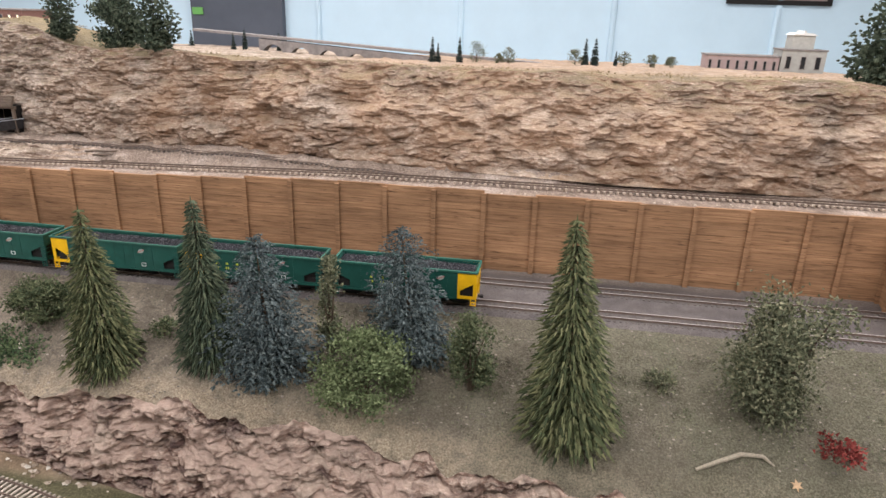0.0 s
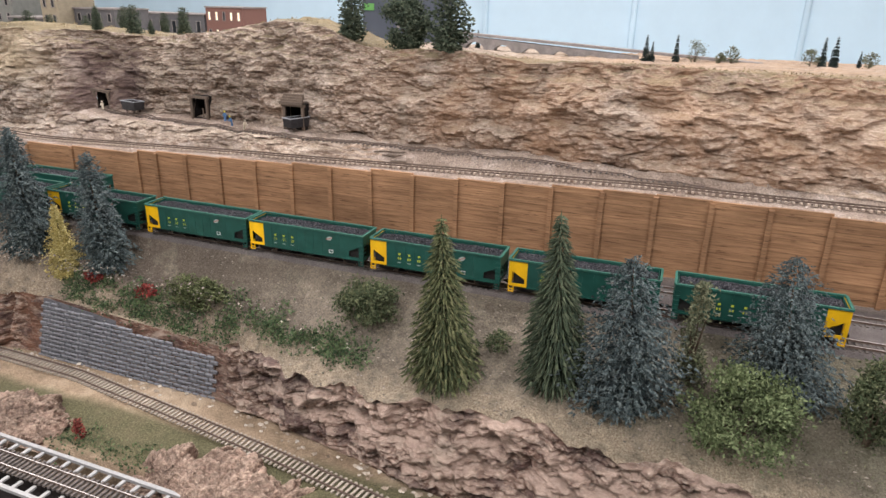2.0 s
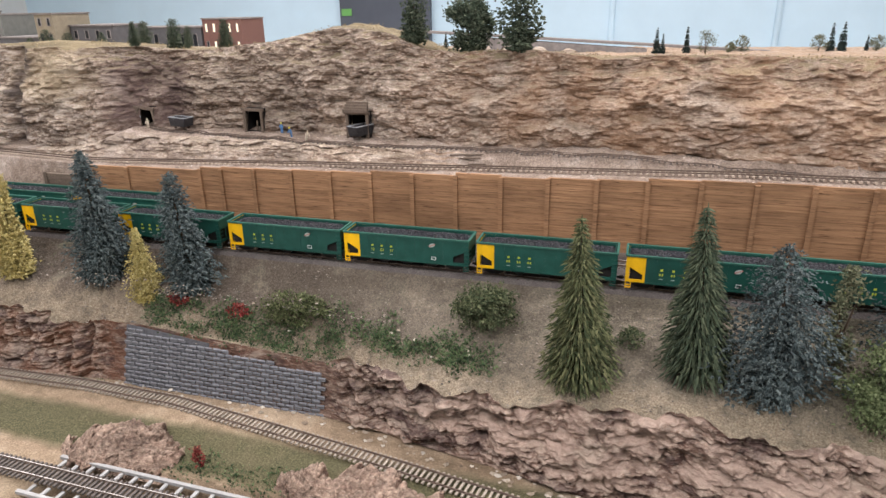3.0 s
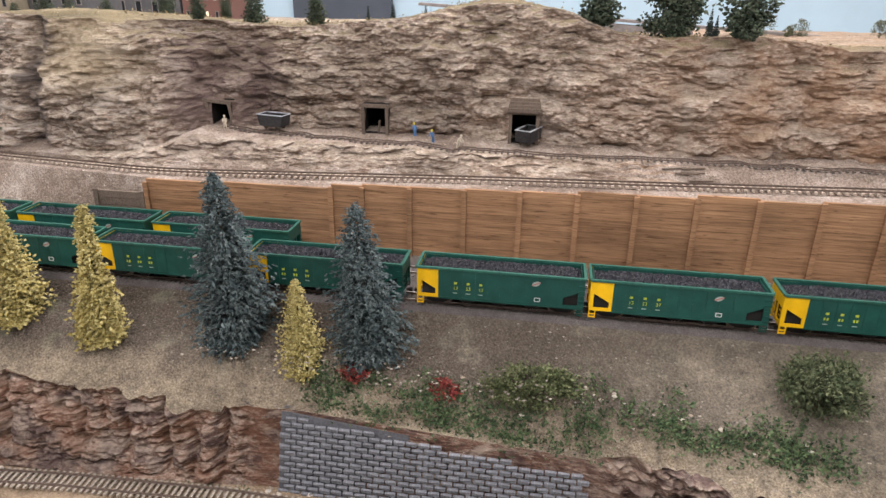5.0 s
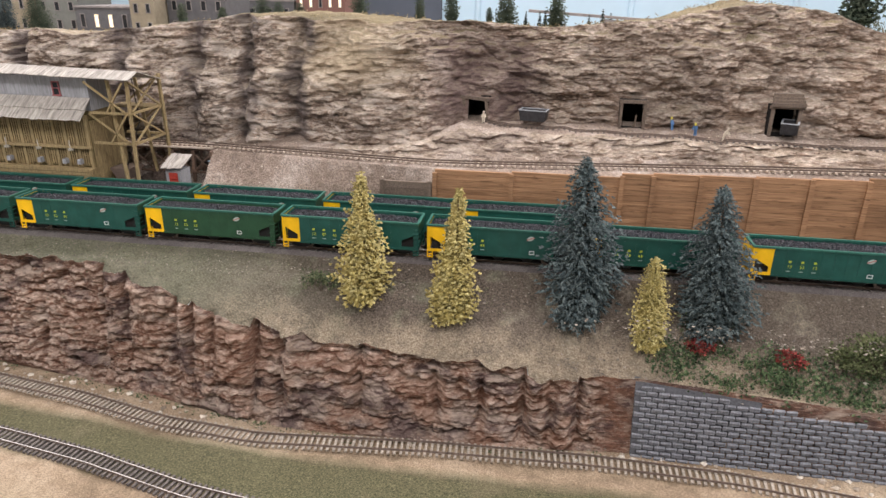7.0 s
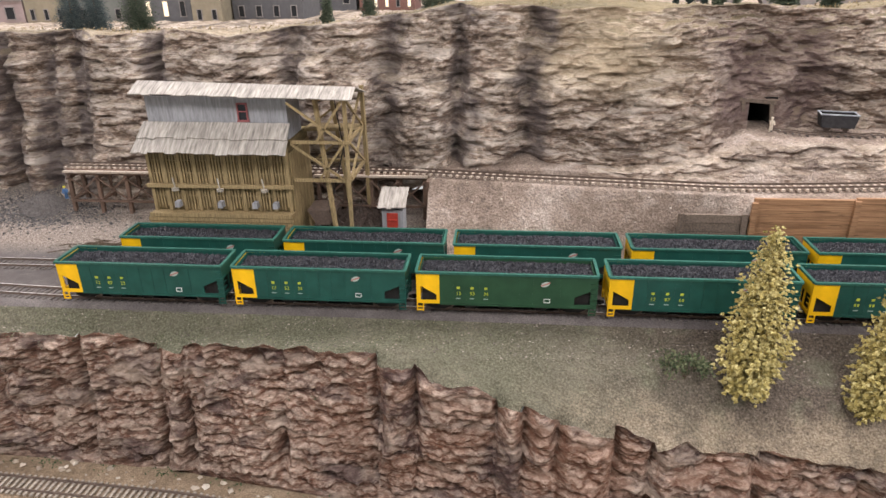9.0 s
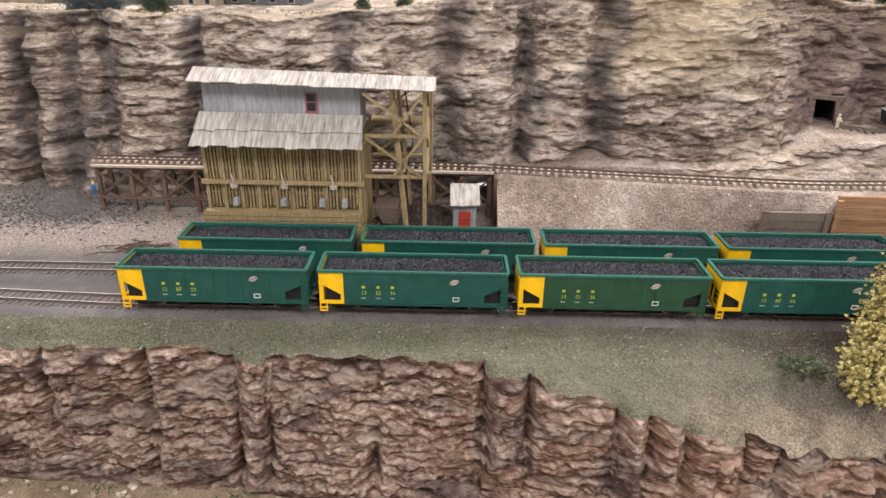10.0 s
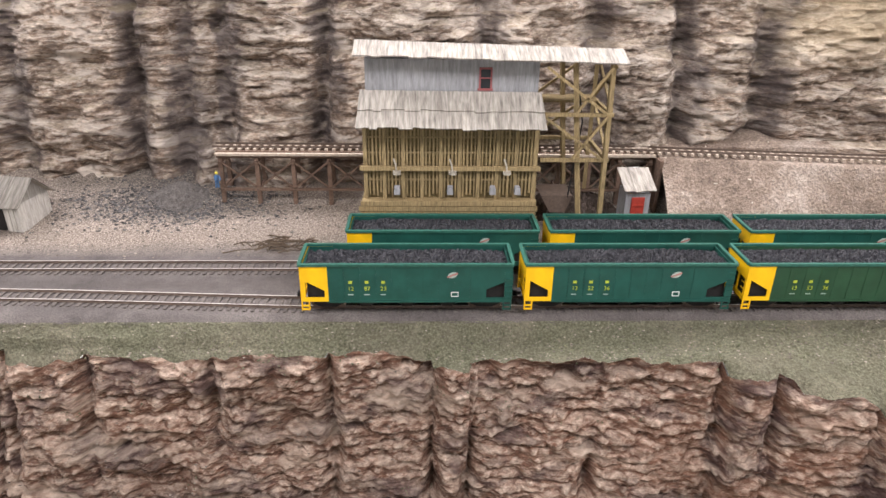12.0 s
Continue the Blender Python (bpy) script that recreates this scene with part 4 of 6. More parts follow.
def text_mesh(words, size, m):
    cu = bpy.data.curves.new("letters", "FONT")
    cu.body, cu.size, cu.extrude = words, size, 0.0001
    cu.resolution_u = 2
    ob = bpy.data.objects.new("letters", cu)
    me = bpy.data.meshes.new_from_object(ob)
    bm = bmesh.new()
    bm.from_mesh(me)
    bmesh.ops.transform(bm, matrix=m, verts=bm.verts)
    bpy.data.objects.remove(ob)
    bpy.data.meshes.remove(me)
    bpy.data.curves.remove(cu)
    return bm


numbers = [128723, 135236, 135336, 128766, 1, 2, 135313, 135337, 3, 4, 5]
car_x = [-2.1045 + 0.1837 * k + (0.005 if k == 6 else 0) for k in range(10)] + [-0.2625]
for n, x in zip(numbers, car_x):
    car = hopper(n, M_olive if n == 135336 else M_green)
    car.matrix_world = pose(x, 0.6705, 0, 0, 0, 180 if n == 5 else 0)
for k in range(5):
    car = hopper(20 + k)
    car.matrix_world = pose(-2.073 + 0.1837 * k, 0.738, 0)
    tagged(car, "dark green hopper wagon heaped with coal, second row", group="second coal train")


# ---- finding the ground ----
from mathutils.bvhtree import BVHTree
TREES = {}


def ground_z(x, y, names):
    """Height of the named ground forms at (x, y)."""
    best = None
    for n in names:
        if n not in TREES:
            me = bpy.data.objects[n].data
            TREES[n] = BVHTree.FromPolygons([v.co for v in me.vertices], [p.vertices[:] for p in me.polygons])
        hit = TREES[n].ray_cast(Vector((x, y, 2)), Vector((0, 0, -1)))
        if hit[0] is not None and (best is None or hit[0].z > best):
            best = hit[0].z
    return 0.0 if best is None else best


BANK = ("ground_bank", "cliff_front", "ground_yard")
LOW = ("ground_lower",)
BACK = ("hill", "ground_bench")

# ---- foliage ----
def foliage(name, cols, rough=0.9):
    mat, nt, b = material(name, rough)
    geo = nt.nodes.new("ShaderNodeNewGeometry")
    c = ramp(nt, geo.outputs["Random Per Island"], [(0.0, cols[0]), (0.5, cols[1]), (1.0, cols[2])])
    v = noise_tex(nt, coords(nt, (45, 45, 45)), 1.0, 3, 0.6)
    c = mix(nt, 0.7, c, ramp(nt, v, [(0.3, grey(0.6)), (0.7, grey(1.35))]), "MULTIPLY")
    nt.links.new(c, b.inputs["Base Color"])
    return mat


M_spruce = foliage("spruce_green", [(0.035, 0.048, 0.022), (0.08, 0.094, 0.042), (0.20, 0.20, 0.10)])
M_spruce2 = foliage("spruce_dark_green", [(0.03, 0.045, 0.028), (0.06, 0.08, 0.048), (0.12, 0.14, 0.085)])
M_blue = foliage("blue_spruce", [(0.030, 0.044, 0.047), (0.072, 0.096, 0.097), (0.16, 0.19, 0.185)])
M_larch = foliage("yellow_larch", [(0.26, 0.20, 0.06), (0.45, 0.37, 0.13), (0.64, 0.56, 0.27)])
M_lime = foliage("light_green_leaves", [(0.055, 0.075, 0.03), (0.115, 0.148, 0.066), (0.205, 0.24, 0.12)])
M_leaf = foliage("mid_green_leaves", [(0.035, 0.05, 0.022), (0.08, 0.10, 0.05), (0.16, 0.17, 0.09)])
M_sage = foliage("grey_green_leaves", [(0.06, 0.07, 0.04), (0.12, 0.13, 0.075), (0.22, 0.21, 0.13)])
M_weed = foliage("ground_ivy", [(0.03, 0.05, 0.025), (0.07, 0.11, 0.05), (0.15, 0.19, 0.09)])
M_red = foliage("red_leaves", [(0.09, 0.016, 0.014), (0.18, 0.028, 0.024), (0.28, 0.07, 0.055)])
M_black_fir = foliage("small_dark_fir", [(0.012, 0.02, 0.018), (0.022, 0.034, 0.03), (0.04, 0.055, 0.045)])
M_back_fir = foliage("mid_green_fir", [(0.03, 0.045, 0.03), (0.065, 0.085, 0.055), (0.13, 0.15, 0.10)])
M_weedy = foliage("olive_weeds", [(0.045, 0.058, 0.022), (0.10, 0.12, 0.05), (0.19, 0.20, 0.10)])
M_bark = plain("bark", (0.09, 0.065, 0.045), 0.95, 0, 500, 0.4, 0.0006)
M_bark2 = plain("pale_twig", (0.30, 0.26, 0.20), 0.95, 0, 500, 0.3, 0.0006)


BUMPS = np.random.RandomState(8).rand(61, 37)


def blades(P, D, length, width, rs):
    """Pointed tufts: a thin three-sided spike at each P along D."""
    n = len(P)
    D = D / np.linalg.norm(D, axis=1, keepdims=True)
    up = np.where(np.abs(D[:, 2:3]) > 0.9, np.array([[1.0, 0, 0]]), np.array([[0, 0, 1.0]]))
    A = np.cross(D, up)
    A /= np.linalg.norm(A, axis=1, keepdims=True)
    B = np.cross(D, A)
    w = np.broadcast_to(width, (n,))[:, None]
    L = np.broadcast_to(length, (n,))[:, None]
    foot = P + D * L * 0.12
    v = np.stack([foot + A * w, foot - A * w * 0.5 + B * w * 0.85, foot - A * w * 0.5 - B * w * 0.85, P + D * L], 1).reshape(-1, 3)
    k = np.arange(n)[:, None, None] * 4
    f = k + np.array([[[3, 0, 1], [3, 1, 2], [3, 2, 0]]])
    return v, f.reshape(-1, 3)


def crown_mesh(name, v, f):
    me = bpy.data.meshes.new(name)
    me.from_pydata(v.tolist(), [], f.tolist())
    me.update()
    return me


PROFILE_U = (0, 0.08, 0.25, 0.5, 0.75, 0.92, 1)
PROFILE = {"blue": (0.6, 0.82, 1.0, 0.96, 0.74, 0.42, 0.06), "larch": (0.70, 0.95, 1.0, 0.74, 0.52, 0.36, 0.14), "ridge": (0.5, 0.85, 1.0, 1.0, 0.86, 0.6, 0.3)}


def conifer(name, label, x, y, z, H, W, mat, seed, style="needle", lean=(0, 0), group="trees on the bank", dense=1.0):
    rs = np.random.RandomState(seed)
    t = thing(name, label, "tree", group, pose(x, y, z))
    bm = bmesh.new()
    rod(bm, [(0, 0, -0.004), (lean[0] * 0.5, lean[1] * 0.5, H * 0.5), (lean[0], lean[1], H * 0.97)], [H * 0.018, H * 0.011, H * 0.002], 7)
    link("trunk", bm, M_bark, t)
    P, D, L, Wd = [], [], [], []
    levels = int({"needle": 46, "blue": 50, "larch": 54, "small": 16, "ridge": 28}[style] * dense)
    phase = rs.uniform(0, 6.28, 3)
    for i in range(levels):
        u = (i + rs.uniform(-0.3, 0.3)) / levels
        u = min(max(u, 0), 1)
        zc = H * (0.05 + 0.93 * u)
        r = W / 2 * ((1 - u) ** 0.9 if style not in PROFILE else float(np.interp(u, PROFILE_U, PROFILE[style]))) + W * 0.03
        if u < 0.10 and style not in PROFILE:
            r *= 0.65 + 3.5 * u
        nb = max(5, int({"needle": 30, "blue": 25, "larch": 22, "small": 9, "ridge": 19}[style] * (0.35 + 0.8 * (1 - u))))
        for j in range(nb):
            a = 6.2832 * (j + rs.uniform(-0.4, 0.4)) / nb + i * 2.4
            rr = r * (0.80 + 0.22 * math.sin(2 * a + phase[0] + 5 * u) * (style != "needle") + rs.uniform(-0.16, 0.16))
            if style in PROFILE:
                rr *= {"larch": 0.66, "blue": 0.62, "ridge": 0.72}[style] + {"larch": 0.55, "blue": 0.70, "ridge": 0.45}[style] * float(BUMPS[int(a * 3.5 + seed * 7) % 61, int(zc / H * 15) % 37])
            out = np.array([math.cos(a), math.sin(a), 0])
            droop = {"needle": -0.55, "blue": -0.34, "larch": -0.1, "small": -0.4, "ridge": -0.05}[style] * (1.1 - 0.6 * u)
            m = {"needle": 6, "blue": 6, "larch": 5, "small": 4, "ridge": 3}[style]
            for k in range(m):
                q = 0.22 + 0.78 * (k + rs.uniform(0, 0.7)) / m
                p = out * rr * q + np.array([lean[0] * u, lean[1] * u, zc + droop * rr * q * q * 0.8 + (rs.normal(0, H * 0.014) if style in PROFILE else 0)])
                for side in ((0,) if style == "needle" else (-1, 0, 1)):
                    d = out + np.array([0, 0, droop * (0.5 + q)]) + rs.normal(0, 0.20 if style == "needle" else 0.4, 3) + side * 0.8 * np.array([-out[1], out[0], 0])
                    ln = H * {"needle": 0.050, "blue": 0.037, "larch": 0.024, "small": 0.07, "ridge": 0.058}[style] * rs.uniform(0.6, 1.25) * (0.6 + 0.5 * (1 - u))
                    P.append(p - 0.3 * ln * d)
                    D.append(d)
                    L.append(ln)
                    Wd.append(ln * {"needle": 0.15, "blue": 0.20, "larch": 0.46, "small": 0.36, "ridge": 0.40}[style])
    # leader
    P.append(np.array([lean[0], lean[1], H * 0.93])), D.append(np.array([0, 0, 1.0])), L.append(H * 0.07), Wd.append(H * 0.008)
    v, f = blades(np.array(P), np.array(D), np.array(L), np.array(Wd), rs)
    obj("crown", crown_mesh("crown", v, f), mat, t)
    return t


def leafy(name, label, x, y, z, H, W, mat, seed, n=2600, category="bush", group="bushes on the bank", tall=False, leaf=0.0042, squash=1.0, stem=True):
    """A shrub: forked stems and a crown of many small leaves in uneven clumps, with gaps."""
    rs = np.random.RandomState(seed)
    t = thing(name, label, category, group, pose(x, y, z))
    tips = []
    ns = 7 if not tall else 9
    for k in range(ns):
        a = 6.2832 * k / ns + rs.uniform(-0.4, 0.4)
        reach = W * 0.33 * rs.uniform(0.3, 1)
        hh = H * rs.uniform(0.45, 0.85)
        if tall:
            reach, hh = W * rs.uniform(0.05, 0.3), H * (0.25 + 0.65 * k / ns)
        end = Vector((math.cos(a) * reach, math.sin(a) * reach * squash, hh))
        if stem:
            bm = bmesh.new()
            rod(bm, [(0, 0, -0.004), (end.x * 0.3, end.y * 0.3, hh * 0.5), end], [H * 0.016, H * 0.010, H * 0.004], 5)
            link("stem", bm, M_bark, t)
        tips.append(np.array(end))
    for k in range(26 if not tall else 20):
        q = rs.normal(0, 1, 3)
        q /= np.linalg.norm(q)
        hz = 0.55 + 0.42 * q[2]
        rad = 0.40 * (1 - 0.55 * max(0, hz - 0.55)) if not tall else 0.34 * (1.1 - hz * 0.75)
        tips.append(np.array([q[0] * W * rad, q[1] * W * rad * squash, H * hz]))
    tips = np.array(tips)
    c = tips[rs.randint(0, len(tips), n)]
    P = c + rs.normal(0, 1, (n, 3)) * np.array([W * 0.085, W * 0.085 * squash, H * 0.075])
    P[:, 2] = np.clip(P[:, 2], H * 0.02, H * 1.02)
    D = (P - np.array([0, 0, H * 0.4])) / H + rs.normal(0, 0.9, (n, 3))
    ln = leaf * rs.uniform(0.5, 1.3, n)
    v, f = blades(P, D, ln, ln * 0.30, rs)
    obj("crown", crown_mesh("crown", v, f), mat, t)
    return t


GREEN = "model spruce of drooping green needle tufts on the bank"
conifer("spruce", GREEN, -0.576, 0.537, -0.060, 0.192, 0.112, M_spruce, 1, lean=(-0.008, 0))
conifer("spruce", "slender dark green model spruce on the bank", -0.457, 0.552, -0.046, 0.194, 0.102, M_spruce2, 2, lean=(-0.008, 0))
conifer("spruce", "tallest green model spruce with drooping needle tufts", -0.065, 0.516, -0.062, 0.230, 0.130, M_spruce, 3, lean=(-0.012, 0))
conifer("blue_spruce", "blue-grey model spruce with ragged clumped boughs", -0.381, 0.537, -0.050, 0.166, 0.112, M_blue, 4, "blue", lean=(-0.010, 0))
conifer("blue_spruce", "broad blue-grey model spruce beside a light bush", -0.236, 0.581, -0.03, 0.152, 0.108, M_blue, 5, "blue", lean=(-0.014, 0))
conifer("blue_spruce", "tall ragged blue-grey spruce between yellow larches", -1.269, 0.609, -0.044, 0.196, 0.082, M_blue, 6, "blue", lean=(-0.009, 0))
conifer("blue_spruce", "narrow blue-grey spruce above red shrubs", -1.123, 0.609, -0.049, 0.178, 0.078, M_blue, 7, "blue", lean=(-0.014, 0))
conifer("larch", "yellow autumn larch standing on the green bank", -1.521, 0.597, -0.036, 0.160, 0.066, M_larch, 8, "larch")
conifer("larch", "slim yellow autumn larch with a waisted crown", -1.416, 0.587, -0.048, 0.165, 0.056, M_larch, 9, "larch", lean=(0.006, 0))
conifer("larch", "short yellow autumn larch at the rock's edge", -1.193, 0.596, -0.064, 0.114, 0.052, M_larch, 10, "larch", lean=(-0.004, 0))
leafy("bush", "rounded light green leafy bush on the bank", -0.274, 0.520, -0.060, 0.078, 0.106, M_lime, 11, 6500)
leafy("sapling", "thin yellowish-green sapling with sparse leaves", -0.325, 0.570, -0.03, 0.112, 0.042, M_sage, 12, 1900, "tree", tall=True)
leafy("shrub", "small upright dark green shrub", -0.168, 0.545, -0.046, 0.090, 0.058, M_leaf, 13, 3200, tall=True)
leafy("large_bush", "large grey-green bushy tree by the yard's end", 0.130, 0.548, -0.048, 0.150, 0.125, M_sage, 14, 12000, "tree", tall=True)
leafy("bush", "dark green rounded bush on the gravel slope", -0.696, 0.590, -0.042, 0.058, 0.070, M_leaf, 15, 4200)
leafy("weeds", "tall wispy green weeds above the stone wall", -0.957, 0.592, -0.070, 0.046, 0.100, M_weedy, 16, 2300, "weeds", squash=0.35)
leafy("red_shrub", "small red-leaved shrub under a spruce", -1.139, 0.592, -0.06, 0.016, 0.028, M_red, 17, 260, leaf=0.004)
leafy("red_shrub", "bright red-leaved shrub among green weeds", -1.044, 0.592, -0.067, 0.017, 0.030, M_red, 18, 260, leaf=0.004)
leafy("red_shrub", "red-leaved shrub at the big bush's foot", 0.183, 0.520, -0.055, 0.018, 0.044, M_red, 19, 300, leaf=0.005)
leafy("dry_shrub", "dried brown-green weed clump", -0.526, 0.571, -0.032, 0.022, 0.034, M_leaf, 20, 420, leaf=0.004)
leafy("dry_shrub", "low green weed clump with yellow tips", 0.024, 0.567, -0.03, 0.020, 0.034, M_sage, 21, 320, leaf=0.004)
leafy("dry_shrub", "low dark weed clump behind the larch", -1.575, 0.60, float(ground_z(-1.575, 0.60, BANK)), 0.024, 0.045, M_leaf, 22, 420, leaf=0.004)
leafy("red_shrub", "thin red shrub beside the lower track", -0.995, 0.412, float(ground_z(-0.995, 0.412, LOW)), 0.026, 0.014, M_red, 23, 160, leaf=0.004)


def patch(name, label, places, mat, per, height, spread, seed, leaf=0.004, names=BANK):
    """Low ground cover: many leaves in clumps over the ground at the places."""
    rs = np.random.RandomState(seed)
    P, D = [], []
    for px, py in places:
        gz = ground_z(px, py, names)
        for k in range(per):
            dx, dy = rs.normal(0, spread), rs.normal(0, spread * 0.6)
            P.append((px + dx, py + dy, gz + height * rs.uniform(0, 1) - 0.4 * dy * 0 - 0.001 + 0.62 * dy * (names is BANK)))
            D.append(rs.normal(0, 1, 3) + np.array([0, -0.2, 0.8]))
    ln = leaf * rs.uniform(0.5, 1.3, len(P))
    v, f = blades(np.array(P), np.array(D), ln, ln * 0.3, rs)
    return obj(name, crown_mesh(name, v, f), mat, None, label, False, "ground cover", "stuff")


rs = np.random.RandomState(77)
cover = [(x, float(np.interp(x, [-1.18, -1.0, -0.85, -0.72], [0.590, 0.588, 0.580, 0.552])) + rs.normal(0, 0.010)) for x in rs.uniform(-1.19, -0.68, 210)]
patch("ivy", "low green ivy and weeds along the wall's top", cover, M_weed, 30, 0.007, 0.008, 1, 0.0045)
patch("grass", "thin olive grass tufts scattered over the bank", [(x, y) for x, y in zip(rs.uniform(-0.4, 0.33, 130), rs.uniform(0.50, 0.63, 130))], M_sage, 12, 0.004, 0.008, 2, 0.003)
patch("grass", "sparse dry weeds over the green bank", [(x, y) for x, y in zip(rs.uniform(-2.4, -1.3, 120), rs.uniform(0.59, 0.635, 120))], M_sage, 5, 0.002, 0.006, 3, 0.0026)
patch("grass", "green weeds along the lower track", [(x, y) for x, y in zip(rs.uniform(-1.1, -0.85, 60), rs.uniform(0.39, 0.43, 60))], M_weed, 14, 0.004, 0.008, 4, 0.004, LOW)
patch("grass", "weeds at the foot of the rock face", [(x, float(C_base(np.array([x]))[0][0]) - 0.006) for x in rs.uniform(-2.5, -1.2, 90)], M_weed, 9, 0.004, 0.006, 5, 0.003, LOW)


def stones(name, label, places, size, mat, seed, names):
    rs = np.random.RandomState(seed)
    V, F = [], []
    base = np.array([[1, 0, 0], [-1, 0, 0], [0, 1, 0], [0, -1, 0], [0, 0, 1], [0, 0, -1], [0.6, 0.6, 0.5], [-0.6, 0.5, 0.6]])
    faces = [(4, 0, 2), (4, 2, 1), (4, 1, 3), (4, 3, 0), (5, 2, 0), (5, 1, 2), (5, 3, 1), (5, 0, 3), (6, 0, 2), (7, 2, 1)]
    for k, (px, py) in enumerate(places):
        gz = ground_z(px, py, names)
        s = size * rs.uniform(0.4, 1.4)
        q = base * s * rs.uniform(0.6, 1.2, (8, 1)) * np.array([1.2, 1, 0.7]) + np.array([px, py, gz + s * 0.25])
        V.append(q)
        F += [tuple(i + 8 * k for i in f) for f in faces]
    me = crown_mesh(name, np.concatenate(V), np.array(F))
    return obj(name, me, mat, None, label, False, "stones", "stuff")


M_stone = foliage("pale_stones", [(0.25, 0.19, 0.14), (0.45, 0.38, 0.30), (0.68, 0.62, 0.54)])
M_cinder = foliage("brown_gravel", [(0.08, 0.07, 0.06), (0.20, 0.17, 0.14), (0.36, 0.31, 0.26)])
stones("stone", "pale fallen stones along the rock face's foot", [(x, float(C_base(np.array([x]))[0][0]) - rs.uniform(0.002, 0.022)) for x in rs.uniform(-2.6, -0.3, 260)], 0.003, M_stone, 1, LOW)
stones("gravel", "loose gravel over the slope below the train", [(x, rs.uniform(0.50, 0.645)) for x in rs.uniform(-1.3, 0.4, 3600)], 0.0012, M_cinder, 2, BANK)
stones("gravel", "loose gravel beside the yard tracks", [(x, rs.uniform(0.76, 0.88)) for x in rs.uniform(-2.7, -1.9, 900)], 0.0012, M_cinder, 3, ("ground_yard",))
stones("gravel", "pale lumps strewn over the ground behind the fence", [(x, rs.uniform(0.80, 0.93)) for x in rs.uniform(-1.85, 0.5, 900)], 0.0013, M_stone, 4, ("ground_bench",))
stones("gravel", "cinders scattered over the green bank", [(x, rs.uniform(0.60, 0.648)) for x in rs.uniform(-2.7, -1.3, 1800)], 0.0009, M_cinder, 5, BANK)
stones("stone", "small whitish stones among the ivy", [(x, float(np.interp(x, [-1.18, -1.0, -0.85, -0.72], [0.595, 0.593, 0.585, 0.56])) + rs.normal(0, 0.008)) for x in rs.uniform(-1.12, -0.70, 34)], 0.0026, M_stone, 6, BANK)
M_dry = foliage("dry_turf", [(0.13, 0.10, 0.05), (0.25, 0.19, 0.10), (0.40, 0.32, 0.19)])
patch("grass", "dry turf tufts along the top of the hill", [(x, y) for x, y in zip(rs.uniform(-2.7, 0.45, 420), rs.uniform(0.955, 1.25, 420))], M_dry, 9, 0.004, 0.012, 7, 0.0036, ("hill",))


# ---- heaps ----
def heap(name, label, x, y, z, rx, ry, h, mat, seed, rough=0.0025, category="heap", n=46):
    xs = np.linspace(-1, 1, n)
    gx, gy = np.meshgrid(xs, xs)
    r = np.sqrt(gx ** 2 + gy ** 2)
    edge = 0.25 * fbm(gx * 2 + seed, gy * 2, 1.0, 3)
    gz = h * np.clip(1 - r - edge * 0.8, -0.15, 1) + rough * (np.random.RandomState(seed).uniform(-1, 1, gx.shape))
    co = np.stack([gx * rx + x, gy * ry + y, gz + z], -1).reshape(-1, 3)
    i = np.arange(n * n).reshape(n, n)
    me = bpy.data.meshes.new(name)
    me.from_pydata(co.tolist(), [], np.stack([i[:-1, :-1], i[:-1, 1:], i[1:, 1:], i[1:, :-1]], -1).reshape(-1, 4).tolist())
    return obj(name, me, mat, None, label, False, category)


# ---- tipple ----
tip = thing("coal_tipple", "tall timber coal tipple with pale tar-paper roofs beside the track", "mine building")
X0, X1, YF, YB = -2.148, -1.982, 0.780, 0.862
M_oldwood = plain("silver_grey_boards", (0.42, 0.39, 0.35), 0.9, 0, 1.0, 0.35, 0.0004, (700, 700, 60))
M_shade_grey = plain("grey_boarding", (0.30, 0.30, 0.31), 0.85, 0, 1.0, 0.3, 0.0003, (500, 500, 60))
bm = bmesh.new()
box(bm, X0, X1, YF + 0.004, YB, 0.03, 0.138)
link("bin_wall", bm, plain("dark_bin_boards", (0.135, 0.102, 0.047), 0.9, 0, 1.0, 0.5, 0.0005, (60, 60, 500)), tip, "olive-brown planked bin wall")
bm = bmesh.new()
box(bm, X0 - 0.002, X1 + 0.001, YF - 0.006, YB, 0.0, 0.056)
link("foundation", bm, M_timber, tip)
for k in range(10):
    bm = bmesh.new()
    box(bm, X0 - 0.003 - 0.001 * (k % 3), X1 + 0.002 - 0.0015 * (k % 2), YF - 0.009 + 0.0005 * (k % 2), YF - 0.0062, 0.004 + 0.0053 * k, 0.0085 + 0.0053 * k)
    link("sill_beam", bm, M_timber, tip)
for k in range(46):
    x = X0 + 0.002 + (X1 - X0 - 0.004) * k / 45
    bm = bmesh.new()
    post = k % 5 == 0
    w = 0.0019 if post else random.uniform(0.0006, 0.0010)
    box(bm, x - w, x + w, YF + (0.0002 if post else 0.0016), YF + 0.0042, 0.056 if post else random.uniform(0.056, 0.062), 0.134)
    link("batten", bm, M_timber, tip)
for z in (0.074, 0.101, 0.116):
    bm = bmesh.new()
    box(bm, X0, X1, YF + 0.0021, YF + 0.0042, z, z + 0.0012)
    link("nailer", bm, M_timber, tip)
bm = bmesh.new()
box(bm, X0 - 0.003, X1 + 0.003, YF - 0.0035, YF + 0.0003, 0.0855, 0.0895)
link("waler", bm, M_timber, tip)
for k in range(20):
    y = YF + 0.006 + 0.0038 * k
    bm = bmesh.new()
    box(bm, X1, X1 + 0.0016, y, y + 0.003, 0.032, 0.125)
    link("side_board", bm, M_timber, tip)
